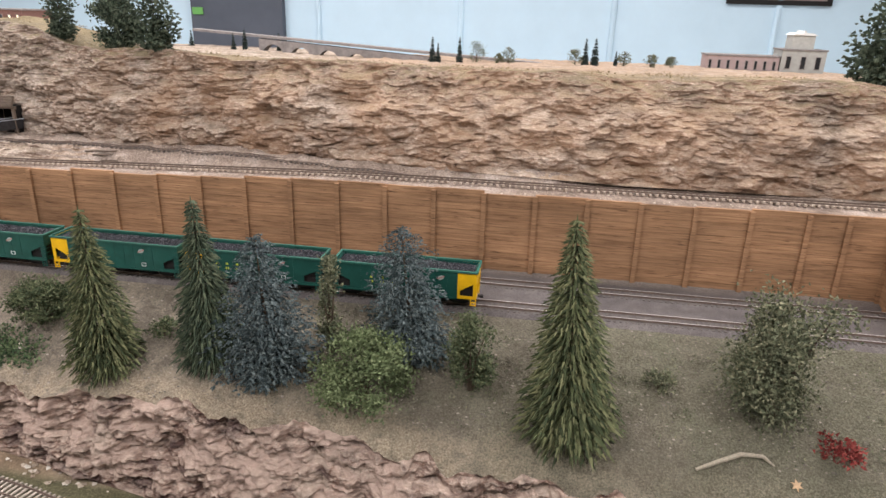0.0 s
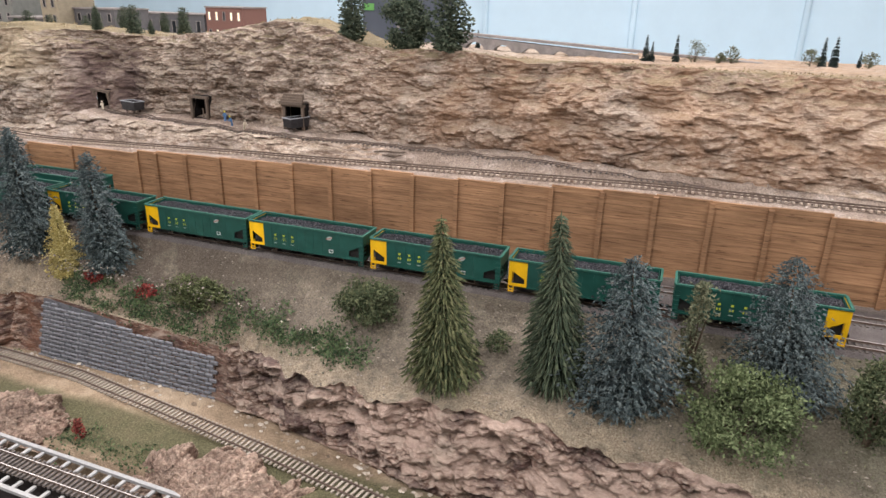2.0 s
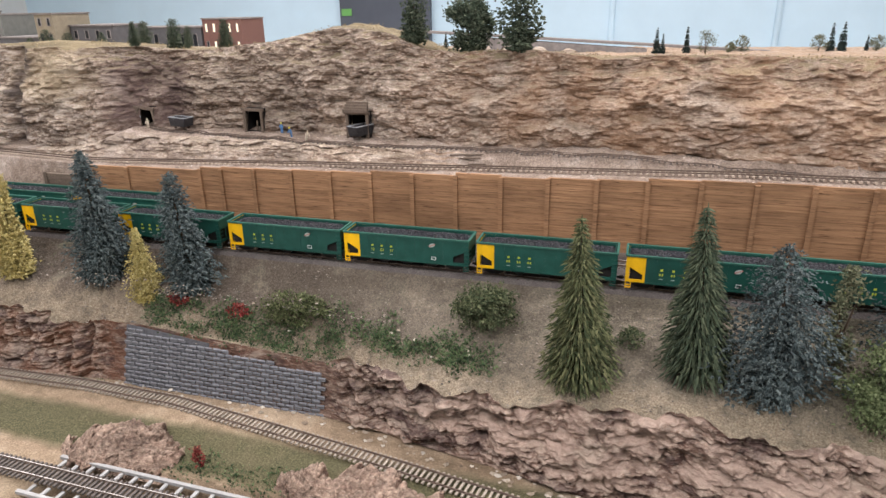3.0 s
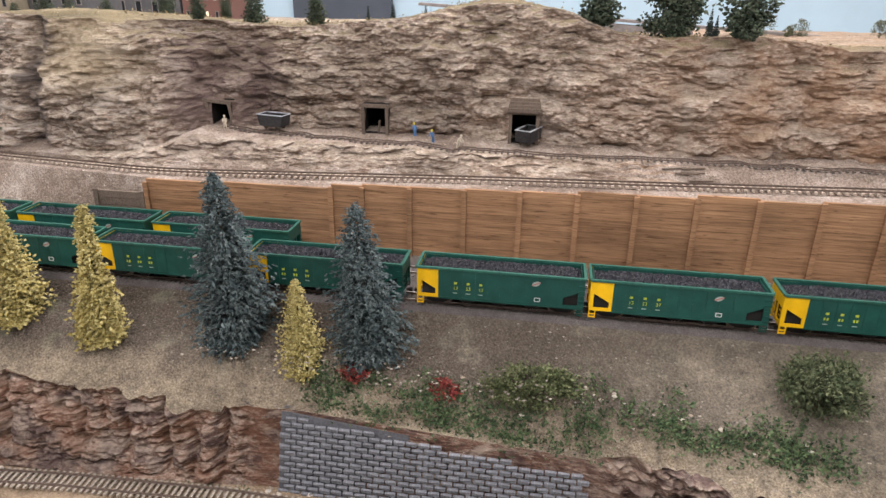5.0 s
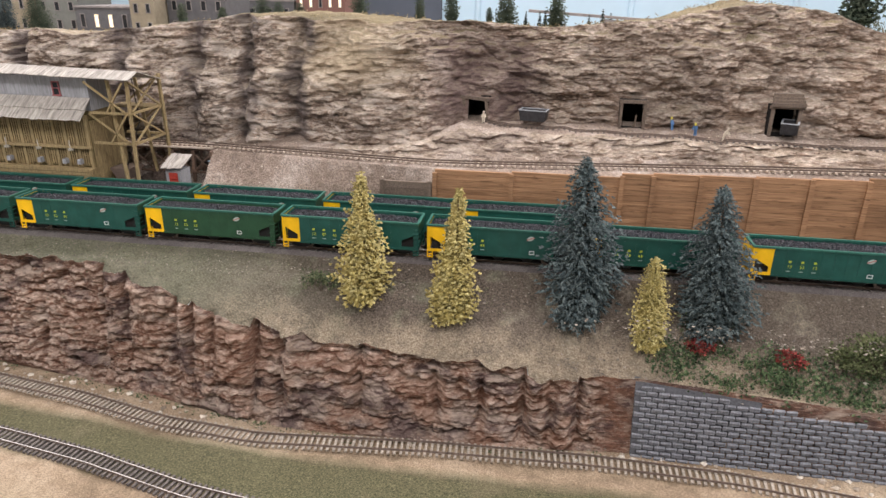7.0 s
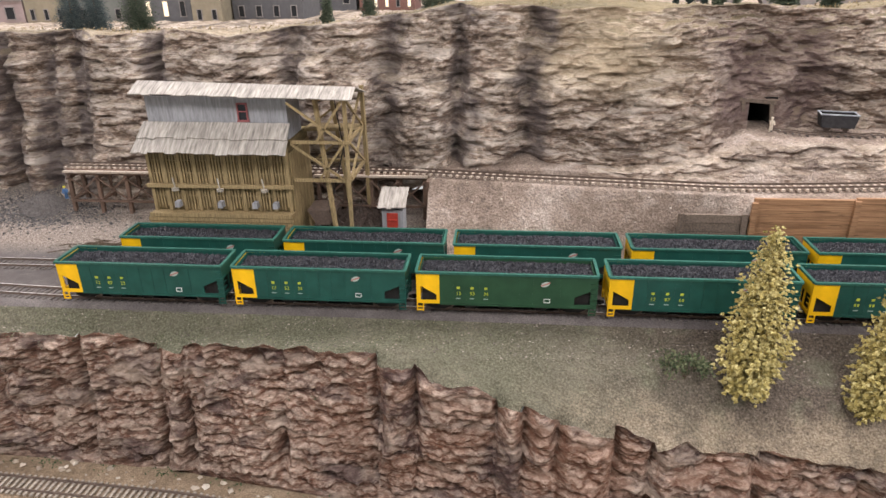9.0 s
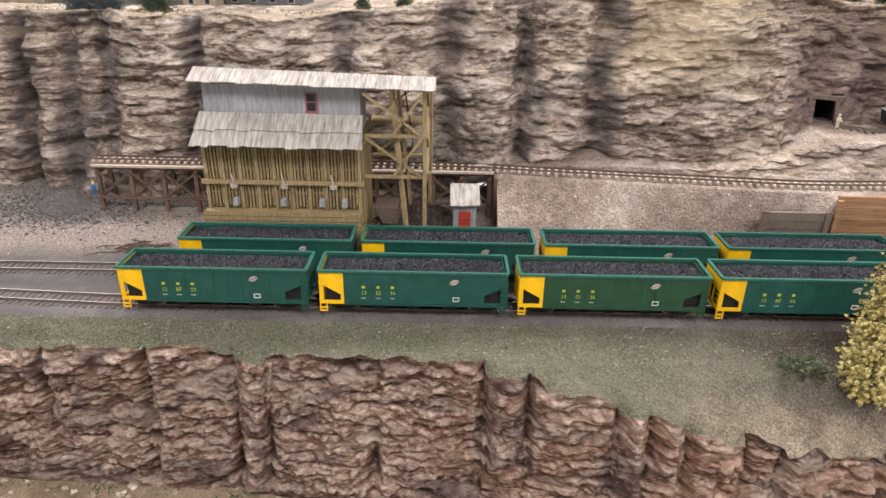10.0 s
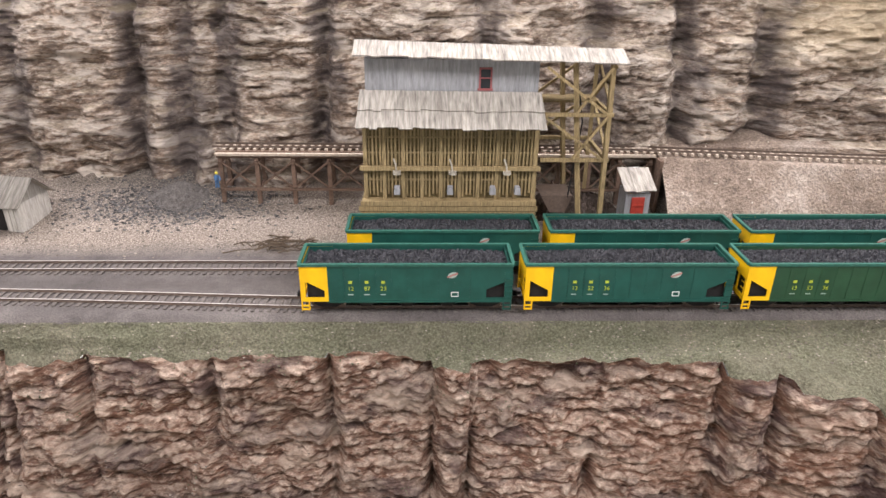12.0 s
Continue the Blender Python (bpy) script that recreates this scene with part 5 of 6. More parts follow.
for k, x in enumerate((-2.116, -2.063, -2.011)):
    bm = bmesh.new()
    bmesh.ops.create_cone(bm, cap_ends=True, segments=10, radius1=0.004, radius2=0.004, depth=0.003, matrix=pose(x, YF - 0.0055, 0.0845))
    rod(bm, [(x, YF - 0.0055, 0.085), (x - 0.001, YF - 0.005, 0.092), (x - 0.003, YF - 0.002, 0.097)], 0.0009, 5)
    link("counterweight", bm, plain("pale_stone_weight", (0.42, 0.38, 0.31), 0.85), tip, "pale grey weight on the chute gate")
for x in (-2.116, -2.065, -2.024, -2.000):
    bm = bmesh.new()
    extrude_poly(bm, [(x - 0.003, 0.063), (x + 0.003, 0.063), (x + 0.0024, 0.070), (x - 0.0024, 0.070)], YF - 0.008, YF)
    link("chute", bm, M_shade_grey, tip, "pale grey loading chute")


def shingled(name, a, b, c, d, strips, parent, label=""):
    """A thin roof slope between its upper edge a-b and lower edge d-c, laid in strips with ragged ends."""
    a, b, c, d = (Vector(p) for p in (a, b, c, d))
    n = ((b - a).cross(d - a)).normalized()
    if n.z < 0:
        n = -n
    slope = None
    rs = np.random.RandomState(3)
    for k in range(strips):
        u0, u1 = k / strips, (k + 1) / strips
        o = rs.uniform(-0.0016, 0.0016)
        lift = n * rs.uniform(0.0002, 0.0009)
        q = [a.lerp(b, u0), a.lerp(b, u1), d.lerp(c, u1), d.lerp(c, u0)]
        dn = (q[3] - q[0]).normalized() * o
        q[2] += dn
        q[3] += dn
        bm = bmesh.new()
        lo = [bm.verts.new(p + lift) for p in q]
        hi = [bm.verts.new(p + lift + n * 0.0012) for p in q]
        bm.faces.new(hi)
        bm.faces.new(lo[::-1])
        for i in range(4):
            bm.faces.new((lo[i], lo[(i + 1) % 4], hi[(i + 1) % 4], hi[i]))
        bmesh.ops.recalc_face_normals(bm, faces=bm.faces)
        if slope is None:
            slope = link(name, bm, M_roof, parent, label)
        else:
            link("roof_sheet", bm, M_roof, slope)
    return slope


shingled("lower_roof", (X0 - 0.003, 0.780, 0.1435), (X1 + 0.003, 0.781, 0.1425), (X1 + 0.004, 0.762, 0.1285), (X0 - 0.004, 0.760, 0.130), 27, tip, "weathered pale lower roof slope")
shingled("middle_roof", (X0 - 0.002, 0.796, 0.1565), (X1 + 0.002, 0.796, 0.1555), (X1 + 0.003, 0.777, 0.1415), (X0 - 0.003, 0.776, 0.1425), 24, tip, "weathered pale upper course of the lower roof")
bm = bmesh.new()
box(bm, X0 + 0.003, X1 - 0.001, 0.797, 0.845, 0.13, 0.186)
link("headhouse_wall", bm, M_shade_grey, tip, "grey boarded headhouse wall")
shingled("upper_roof", (X0 - 0.006, 0.806, 0.200), (-1.905, 0.804, 0.194), (-1.905, 0.779, 0.185), (X0 - 0.006, 0.781, 0.190), 30, tip, "weathered whitish upper roof reaching over the hoist frame")
shingled("back_roof", (X0 - 0.006, 0.806, 0.200), (-1.905, 0.804, 0.194), (-1.905, 0.862, 0.178), (X0 - 0.006, 0.862, 0.182), 12, tip)
wx = -2.033
bm = bmesh.new()
for q in ((wx - 0.006, wx - 0.0045, 0.160, 0.179), (wx + 0.0045, wx + 0.006, 0.160, 0.179), (wx - 0.0045, wx + 0.0045, 0.1775, 0.179), (wx - 0.0045, wx + 0.0045, 0.169, 0.170), (wx - 0.007, wx + 0.007, 0.158, 0.160)):
    box(bm, q[0], q[1], 0.7948, 0.7968, q[2], q[3])
M_maroon = plain("maroon_paint", (0.26, 0.085, 0.085), 0.7)
win = link("window", bm, M_maroon, tip, "small maroon-framed sash window")
bm = bmesh.new()
box(bm, wx - 0.0045, wx + 0.0045, 0.7962, 0.7967, 0.160, 0.1775)
M_pane = plain("dark_glass", (0.02, 0.022, 0.025), 0.15, 0, 50, 0.1, 0.0)
link("pane", bm, M_pane, win)
# hoist frame on the right
for x, y in ((-1.950, 0.79), (-1.916, 0.785), (-1.950, 0.862), (-1.912, 0.866)):
    bm = bmesh.new()
    out = 0.001 if x > -1.94 else 0.018
    beam(bm, (x + out, y - (0.004 if y < 0.8 else -0.004), 0.0), (x, y + (0.006 if y < 0.8 else 0), 0.186), 0.0042)
    link("leg", bm, M_timber, tip)
for z in (0.094, 0.138):
    for a, b in (((-1.978, 0.786, z), (-1.912, 0.786, z)), ((-1.914, 0.786, z), (-1.914, 0.866, z)), ((-1.978, 0.866, z), (-1.912, 0.866, z))):
        bm = bmesh.new()
        beam(bm, a, b, 0.0034)
        link("girt", bm, M_timber, tip)
for za, zb2 in ((0.096, 0.137), (0.140, 0.182)):
    for a, b in (((-1.978, 0.783, zb2), (-1.920, 0.783, za)), ((-1.948, 0.783, za), (-1.918, 0.783, zb2)), ((-1.913, 0.79, za), (-1.913, 0.862, zb2)), ((-1.913, 0.79, zb2), (-1.913, 0.862, za)), ((-1.974, 0.868, za), (-1.918, 0.868, zb2))):
        bm = bmesh.new()
        beam(bm, a, b, 0.0024)
        link("brace", bm, M_timber, tip)
bm = bmesh.new()
box(bm, -1.978, -1.914, 0.835, 0.866, 0.1385, 0.1405)
link("deck", bm, M_timber, tip)
bm = bmesh.new()
rod(bm, [(-1.945, 0.80, 0.05), (-1.93, 0.83, 0.12), (-1.94, 0.84, 0.18)], 0.0008, 5)
link("hoist_rod", bm, M_black, tip)
bm = bmesh.new()
extrude_poly(bm, [(-1.972, 0.052), (-1.940, 0.052), (-1.946, 0.034), (-1.962, 0.034)], 0.80, 0.835)
link("hopper_bin", bm, M_rust, tip, "rusty bin under the hoist frame")

# ---- timber trestle under the upper track ----
M_trestle = plain("weathered_trestle_wood", (0.145, 0.095, 0.07), 0.9, 0, 400, 0.35, 0.0004)


def trestle(label, xa, xb, bents):
    t = thing("trestle", label, "trestle")
    for y in (0.873, 0.897):
        bm = bmesh.new()
        box(bm, xa, xb, y - 0.002, y + 0.002, 0.068, 0.0755)
        link("stringer", bm, M_trestle, t)
    bm = bmesh.new()
    box(bm, xa, xb, 0.8655, 0.8705, 0.072, 0.0745)
    link("walkway", bm, M_pale_tie, t)
    for k in range(bents):
        x = xa + 0.004 + (xb - xa - 0.008) * k / (bents - 1)
        for y, d in ((0.872, -0.004), (0.898, 0.004)):
            bm = bmesh.new()
            beam(bm, (x, y + d, 0.006), (x, y, 0.068), 0.0045)
            link("post", bm, M_trestle, t)
        for z in (0.064, 0.034):
            bm = bmesh.new()
            beam(bm, (x, 0.866, z), (x, 0.904, z), 0.003)
            link("cap", bm, M_trestle, t)
        if k < bents - 1:
            x2 = xa + 0.004 + (xb - xa - 0.008) * (k + 1) / (bents - 1)
            for za, zb2 in ((0.036, 0.064), (0.064, 0.036)):
                bm = bmesh.new()
                beam(bm, (x + 0.002, 0.8685, za), (x2 - 0.002, 0.8685, zb2), 0.0018)
                link("brace", bm, M_trestle, t)
            bm = bmesh.new()
            beam(bm, (x, 0.8665, 0.034), (x2, 0.8665, 0.034), 0.004, 0.0025)
            link("girt", bm, M_trestle, t)
    return t


trestle("dark timber trestle carrying the mine track to the tipple", -2.315, -2.150, 5)
trestle("short dark timber trestle from the tipple to the sand slope", -1.980, -1.836, 5)
bm = bmesh.new()
box(bm, -1.836, -1.832, 0.852, 0.91, 0.0, 0.072)
link("abutment", bm, M_trestle, None, "dark boarded abutment closing the sand slope", category="abutment")

heap("rubble", "dark brown rubble and scrap under the trestle", -1.925, 0.868, 0.008, 0.062, 0.050, 0.030, plain("dark_rubble", (0.075, 0.055, 0.045), 1.0, 0, 400, 0.5, 0.002), 9, 0.004, "rubble")

# ---- shack with red door ----
sh = thing("shack", "tiny grey shack with a pale roof and red ladder door", "shed", m=pose(-1.871, 0.817, 0.006))
bm = bmesh.new()
extrude_poly(bm, [(-0.0125, 0), (0.0125, 0), (0.0125, 0.047), (-0.0125, 0.047)], -0.013, 0.013)
link("wall", bm, M_shade_grey, sh)
shingled("roof", (-0.0165, 0.018, 0.0635), (0.0165, 0.018, 0.0635), (0.0165, -0.019, 0.0500), (-0.0165, -0.019, 0.0500), 6, sh, "pale weathered lean-to roof")
M_reddoor = plain("red_door_paint", (0.36, 0.045, 0.03), 0.6, 0, 200, 0.25)
bm = bmesh.new()
box(bm, -0.0065, 0.0065, -0.0150, -0.0131, 0.0, 0.043)
door = link("door", bm, M_reddoor, sh, "red slatted door")
for k in range(4):
    bm = bmesh.new()
    box(bm, -0.006, 0.006, -0.0162, -0.0150, 0.007 + 0.009 * k, 0.0085 + 0.009 * k)
    link("slat", bm, M_reddoor, door)

# ---- far shed ----
fs = thing("shed", "small silver-grey boarded shed with shingle roof", "shed", m=pose(-2.53, 0.84, 0.006, 0, 0, -12))
bm = bmesh.new()
extrude_poly(bm, [(-0.045, 0), (0.032, 0), (0.032, 0.030), (-0.045, 0.030)], -0.022, 0.022)
link("wall", bm, M_oldwood, fs)
for s in (-1, 1):
    bm = bmesh.new()
    v = [bm.verts.new(p) for p in ((-0.05, 0, 0.052), (0.038, 0, 0.052), (0.038, s * 0.028, 0.028), (-0.05, s * 0.028, 0.028))]
    bm.faces.new(v)
    bmesh.ops.solidify(bm, geom=bm.faces[:], thickness=0.0018)
    link("roof_slope", bm, M_roof, fs, "weathered shingle slope")
bm = bmesh.new()
v = [bm.verts.new(p) for p in ((0.0318, -0.022, 0.03), (0.0318, 0.022, 0.03), (0.0318, 0, 0.05))]
bm.faces.new(v)
bmesh.ops.solidify(bm, geom=bm.faces[:], thickness=0.0015)
link("gable", bm, M_oldwood, fs)
# black slab on the uncut wall paints the shade inside a doorway
bm = bmesh.new()
box(bm, 0.002, 0.014, -0.0235, -0.0221, 0.001, 0.024)
link("doorway", bm, M_black, fs, "black slab painting the open doorway's inner shade")
for k in range(14):
    bm = bmesh.new()
    x = -0.044 + 0.0055 * k
    if 0.0 < x + 0.002 < 0.014:
        bm.free()
        continue
    box(bm, x, x + 0.0046, -0.0232, -0.0221, 0, 0.030)
    link("board", bm, M_oldwood, fs)


# ---- figures: plain worn shapes ----
M_skin = plain("tan_paint", (0.5, 0.33, 0.24), 0.8)


def figure(x, y, z, turn, col, hat, stoop=0.0, hgt=0.0195):
    """A tiny worker doll as one plain mesh: legs, trunk, arms and helmet."""
    bm = bmesh.new()
    k = hgt / 0.02
    for s in (-1, 1):
        rod(bm, [(s * 0.0013 * k, 0, 0), (s * 0.0010 * k, stoop * 0.3, 0.0085 * k)], 0.0011 * k, 6)
        rod(bm, [(s * 0.0024 * k, stoop * 0.8, 0.0145 * k), (s * 0.0030 * k, -0.002 * k + stoop, 0.0105 * k), (s * 0.0018 * k, -0.0040 * k + stoop, 0.0100 * k)], 0.0008 * k, 5)
    rod(bm, [(0, stoop * 0.3, 0.008 * k), (0, stoop * 0.6, 0.012 * k), (0, stoop, 0.0155 * k)], [0.0019 * k, 0.0024 * k, 0.0012 * k], 8)
    n0 = len(bm.faces)
    bmesh.ops.create_uvsphere(bm, u_segments=8, v_segments=6, radius=0.0015 * k, matrix=Matrix.Translation((0, stoop * 1.15, 0.0172 * k)))
    bmesh.ops.create_cone(bm, cap_ends=True, segments=8, radius1=0.0019 * k, radius2=0.0009 * k, depth=0.0014 * k, matrix=Matrix.Translation((0, stoop * 1.15, 0.0186 * k)))
    bm.faces.ensure_lookup_table()
    for f in bm.faces[n0:]:
        f.material_index = 1
    me = bpy.data.meshes.new("miner_figure")
    bm.to_mesh(me)
    bm.free()
    me.materials.append(col)
    me.materials.append(hat)
    ob = obj("miner_figure", me, col, None, "tiny painted worker doll with a pale helmet", category="figurine", group="worker dolls")
    ob.matrix_world = pose(x, y, z, 0, 0, turn)
    return ob


M_denim = plain("blue_overalls", (0.10, 0.20, 0.38), 0.8)
M_cream = plain("cream_overalls", (0.55, 0.48, 0.38), 0.8)
M_hat = plain("yellow_helmet", (0.70, 0.60, 0.08), 0.6)
for fx, fy, turn, c, st in ((-1.141, 0.921, 40, M_denim, 0.003), (-1.112, 0.902, -30, M_denim, -0.003), (-1.077, 0.888, 60, M_cream, -0.005), (-1.418, 0.915, 10, M_cream, 0.0)):
    figure(fx, fy, ground_z(fx, fy, ("ground_bench",)) - 0.0005, turn, c, M_hat if c is M_denim else M_cream, st)
figure(-2.315, 0.862, ground_z(-2.315, 0.862, ("ground_yard",)) + 0.022, 30, M_denim, M_hat, -0.003)
figure(-2.527, 0.806, ground_z(-2.527, 0.806, ("ground_yard",)), 0, M_cream, M_hat, 0)

# ---- mine portals and carts ----
M_prop = plain("mine_prop_wood", (0.15, 0.115, 0.09), 0.95, 0, 500, 0.35, 0.0005)
# near-black paint for the shade inside the adits and below the bridge
M_shade_black = plain("painted_shade_black", (0.018, 0.015, 0.014), 1.0)
for k, (px, pw, ph) in enumerate(PORTALS):
    t = thing("mine_portal", "timber-framed mine opening in the rock face", "mine entrance", "mine entrances")
    fy = 0.930 if k == 0 else (0.926 if k == 1 else 0.912)
    gz = 0.119
    w, h = pw / 2 + 0.002, ph + 0.004
    lean = 0.006 if k == 0 else 0.0
    for s in (-1, 1):
        bm = bmesh.new()
        beam(bm, (px + s * w, fy, gz - 0.004), (px + s * w - lean, fy, gz + h), 0.0042)
        link("prop", bm, M_prop, t)
    bm = bmesh.new()
    beam(bm, (px - w - 0.005 - lean, fy - 0.0005, gz + h + 0.002), (px + w + 0.005 - lean, fy - 0.0005, gz + h + 0.002 - (0.004 if k == 0 else 0)), 0.0045)
    link("lintel", bm, M_prop, t)
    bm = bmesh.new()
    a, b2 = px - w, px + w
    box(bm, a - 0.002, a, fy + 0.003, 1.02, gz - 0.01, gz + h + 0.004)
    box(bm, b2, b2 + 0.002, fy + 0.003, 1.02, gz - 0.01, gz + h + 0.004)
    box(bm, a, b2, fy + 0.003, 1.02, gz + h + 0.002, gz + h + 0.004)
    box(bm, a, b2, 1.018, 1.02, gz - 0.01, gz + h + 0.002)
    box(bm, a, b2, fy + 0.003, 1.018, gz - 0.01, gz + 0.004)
    link("adit", bm, M_shade_black, t, "adit box with its inner shade painted near-black")
    if k == 2:
        for j in range(4):
            bm = bmesh.new()
            beam(bm, (px - w - 0.004 + 0.001 * j, fy - 0.006 + 0.003 * j, gz + h + 0.006 + 0.004 * j), (px + w + 0.004 - 0.001 * j, fy - 0.006 + 0.003 * j, gz + h + 0.006 + 0.004 * j), 0.005)
            link("cap_slab", bm, M_prop, t, "dark slab over the lintel")
    if k == 1:
        bm = bmesh.new()
        beam(bm, (px + 0.004, fy + 0.004, gz), (px + 0.006, fy + 0.002, gz + 0.022), 0.0022)
        link("prop", bm, M_prop, t)


M_cart = plain("black_iron_cart", (0.04, 0.038, 0.040), 0.6, 0.3, 200, 0.3)


def mine_cart(x, y, z, turn, label):
    t = thing("mine_cart", label, "mine cart", "mine carts", pose(x, y, z, 0, 0, turn))
    bm = bmesh.new()
    a, c, h0, h1 = 0.020, 0.0105, 0.006, 0.021
    for s in (-1, 1):
        extrude_poly(bm, [(-a + 0.003, h0), (a - 0.003, h0), (a, h1), (-a, h1)], s * c - 0.0005, s * c + 0.0005)
        v = [(s * (a - 0.003), h0), (s * (a - 0.002), h0), (s * (a + 0.001), h1), (s * a, h1)]
        extrude_poly(bm, v, -c + 0.0006, c - 0.0006)
    box(bm, -a + 0.003, a - 0.003, -c + 0.0006, c - 0.0006, h0, h0 + 0.001)
    link("tub", bm, M_cart, t)
    bm = bmesh.new()
    for s in (-1, 1):
        box(bm, -a - 0.001, a + 0.001, s * c - 0.0011, s * c + 0.0011, h1, h1 + 0.0012)
        box(bm, s * a - 0.0008, s * a + 0.0008, -c + 0.0012, c - 0.0012, h1, h1 + 0.0012)
    link("rim", bm, M_conc, t, "worn grey rim")
    for ex in (-0.010, 0.010):
        for s in (-1, 1):
            bm = bmesh.new()
            rod(bm, [(ex, s * 0.006 - 0.0007, 0.0042), (ex, s * 0.006 + 0.0007, 0.0042)], 0.0036, 12)
            link("wheel", bm, M_rust, t)
    return t


mine_cart(-1.343, 0.915, ground_z(-1.343, 0.915, BACK) + 0.003, -12, "black iron mine tub standing empty on the bench")
mine_cart(-0.985, 0.908, ground_z(-0.985, 0.90, BACK) + 0.003, 70, "black iron mine tub in the mouth of the mine")


def spur_path(pts):
    xs = [p[0] for p in pts]
    ys = [p[1] for p in pts]
    return along(xs[0], xs[-1], lambda x: np.interp(x, xs, ys), lambda x: ground_z(float(x), float(np.interp(x, xs, ys)), BACK) + 0.001)


track("mine_spur", spur_path([(-1.42, 0.922), (-1.36, 0.908), (-1.2, 0.893), (-1.05, 0.879), (-0.85, 0.878), (-0.6, 0.876), (-0.45, 0.868), (-0.3, 0.860), (-0.15, 0.853)]), 0.0105, (M_rust, M_rust, M_tie), "half-buried mine spur along the bench", 0.016, 0.0022, 0.008, 0.0016, 0.0006)

# ---- coal pile and brush ----
rs = np.random.RandomState(31)


M_coal_pile = plain("dusty_coal", (0.105, 0.094, 0.088), 0.9, 0, 700, 0.6, 0.001)
heap("coal_pile", "spilled heap of grey-black coal at the trestle's end", -2.362, 0.884, 0.004, 0.070, 0.042, 0.032, M_coal_pile, 3, 0.0022, "coal pile")
spill = np.random.RandomState(32)
stones("coal_spill", "loose coal lumps spilled round the heap", [(-2.37 + spill.normal(0, 0.060), 0.866 + spill.normal(0, 0.022)) for k in range(2200)], 0.0014, foliage("spilled_coal", [(0.04, 0.038, 0.038), (0.08, 0.075, 0.074), (0.16, 0.15, 0.145)]), 12, ("ground_yard",))
bp = thing("brush_pile", "flattened pile of brown twigs beside the track", "brush pile")
for k in range(46):
    a = rs.uniform(0, 3.14)
    x, y = -2.235 + rs.normal(0, 0.018), 0.787 + rs.normal(0, 0.007)
    l = rs.uniform(0.006, 0.02)
    z = 0.0025 + rs.uniform(0, 0.005)
    bm = bmesh.new()
    rod(bm, [(x - l * math.cos(a), y - l * math.sin(a) * 0.5, z), (x, y, z + 0.0015), (x + l * math.cos(a), y + l * math.sin(a) * 0.5, z)], 0.0006, 4)
    link("twig", bm, M_bark, bp)
bm = bmesh.new()
pts = [(0.053, 0.491), (0.075, 0.499), (0.095, 0.507), (0.116, 0.510), (0.125, 0.504)]
rod(bm, [(x, y, ground_z(x, y, BANK) + 0.004 + 0.003 * math.sin(k)) for k, (x, y) in enumerate(pts)], [0.0016, 0.0022, 0.0022, 0.002, 0.001], 7)
link("fallen_branch", bm, M_bark2, None, "pale bent dead branch lying on the grass", category="branch")
bm = bmesh.new()
z = ground_z(0.142, 0.49, BANK)
extrude_poly(bm, [(0.006 * (1 if k % 2 else 0.45) * math.cos(k * 0.5236), 0.006 * (1 if k % 2 else 0.45) * math.sin(k * 0.5236)) for k in range(12)], -0.0003, 0.0003)
lf = link("fallen_leaf", bm, plain("tan_leaf", (0.5, 0.34, 0.2), 0.8), None, "dry tan star-shaped leaf on the grass", category="leaf")
lf.matrix_world = pose(0.142, 0.49, z + 0.004, -50, 0, 10)
wp = thing("plank_pile", "dark broken planks lying on the sandy bench", "planks")
for k in range(6):
    bm = bmesh.new()
    x, y = -0.78 + rs.normal(0, 0.014), 0.858 + rs.normal(0, 0.005)
    beam(bm, (x - 0.014, y, ground_z(x, y, BACK) + 0.002), (x + 0.014, y + rs.normal(0, 0.004), ground_z(x, y, BACK) + 0.0035), 0.003, 0.0018)
    link("plank", bm, M_prop, wp)

# ---- low fence end and fence return ----
lowf = thing("low_board_wall", "low grey-brown board wall beside the sand slope", "fence")
for k in range(6):
    bm = bmesh.new()
    box(bm, -1.548, -1.472, 0.787 - 0.0004 * (k % 2), 0.791, 0.0102 * k + 0.0003, 0.0102 * (k + 1) - 0.0003)
    link("board", bm, M_prop, lowf)
for x in (-1.545, -1.478):
    bm = bmesh.new()
    box(bm, x - 0.0028, x + 0.0028, 0.7835, 0.7865, 0, 0.063)
    link("post", bm, M_prop, lowf)
ret = thing("board_fence_return", "brown board fence closing the yard's end", "fence")
for k in range(9):
    bm = bmesh.new()
    box(bm, 0.316, 0.320, 0.62, 0.784, k * 0.0121 + 0.0003 - 0.004, (k + 1) * 0.0121 - 0.0043)
    link("board", bm, M_fence, ret)
for y in (0.63, 0.70, 0.76):
    bm = bmesh.new()
    box(bm, 0.3118, 0.3155, y - 0.003, y + 0.003, -0.004, 0.107)
    link("post", bm, M_fence, ret)

# ---- stone retaining wall ----
M_block = plain("blue_grey_block", (0.19, 0.193, 0.208), 0.9, 0, 350, 0.5, 0.0008)
rw = thing("stone_retaining_wall", "blue-grey coursed stone retaining wall below the bank", "retaining wall")


def wall_top(x):
    return float(np.interp(x, [-1.205, -0.895], [-0.085, -0.112]))


bm = bmesh.new()
v = []
for x in (-1.207, -0.893):
    for y, z in ((0.536, -0.170), (0.560, wall_top(x)), (0.572, wall_top(x)), (0.56, -0.170)):
        v.append(bm.verts.new((x, y, z)))
for f in ((0, 1, 5, 4), (1, 2, 6, 5), (2, 3, 7, 6), (0, 4, 7, 3), (0, 3, 2, 1), (4, 5, 6, 7)):
    bm.faces.new([v[i] for i in f])
bmesh.ops.recalc_face_normals(bm, faces=bm.faces)
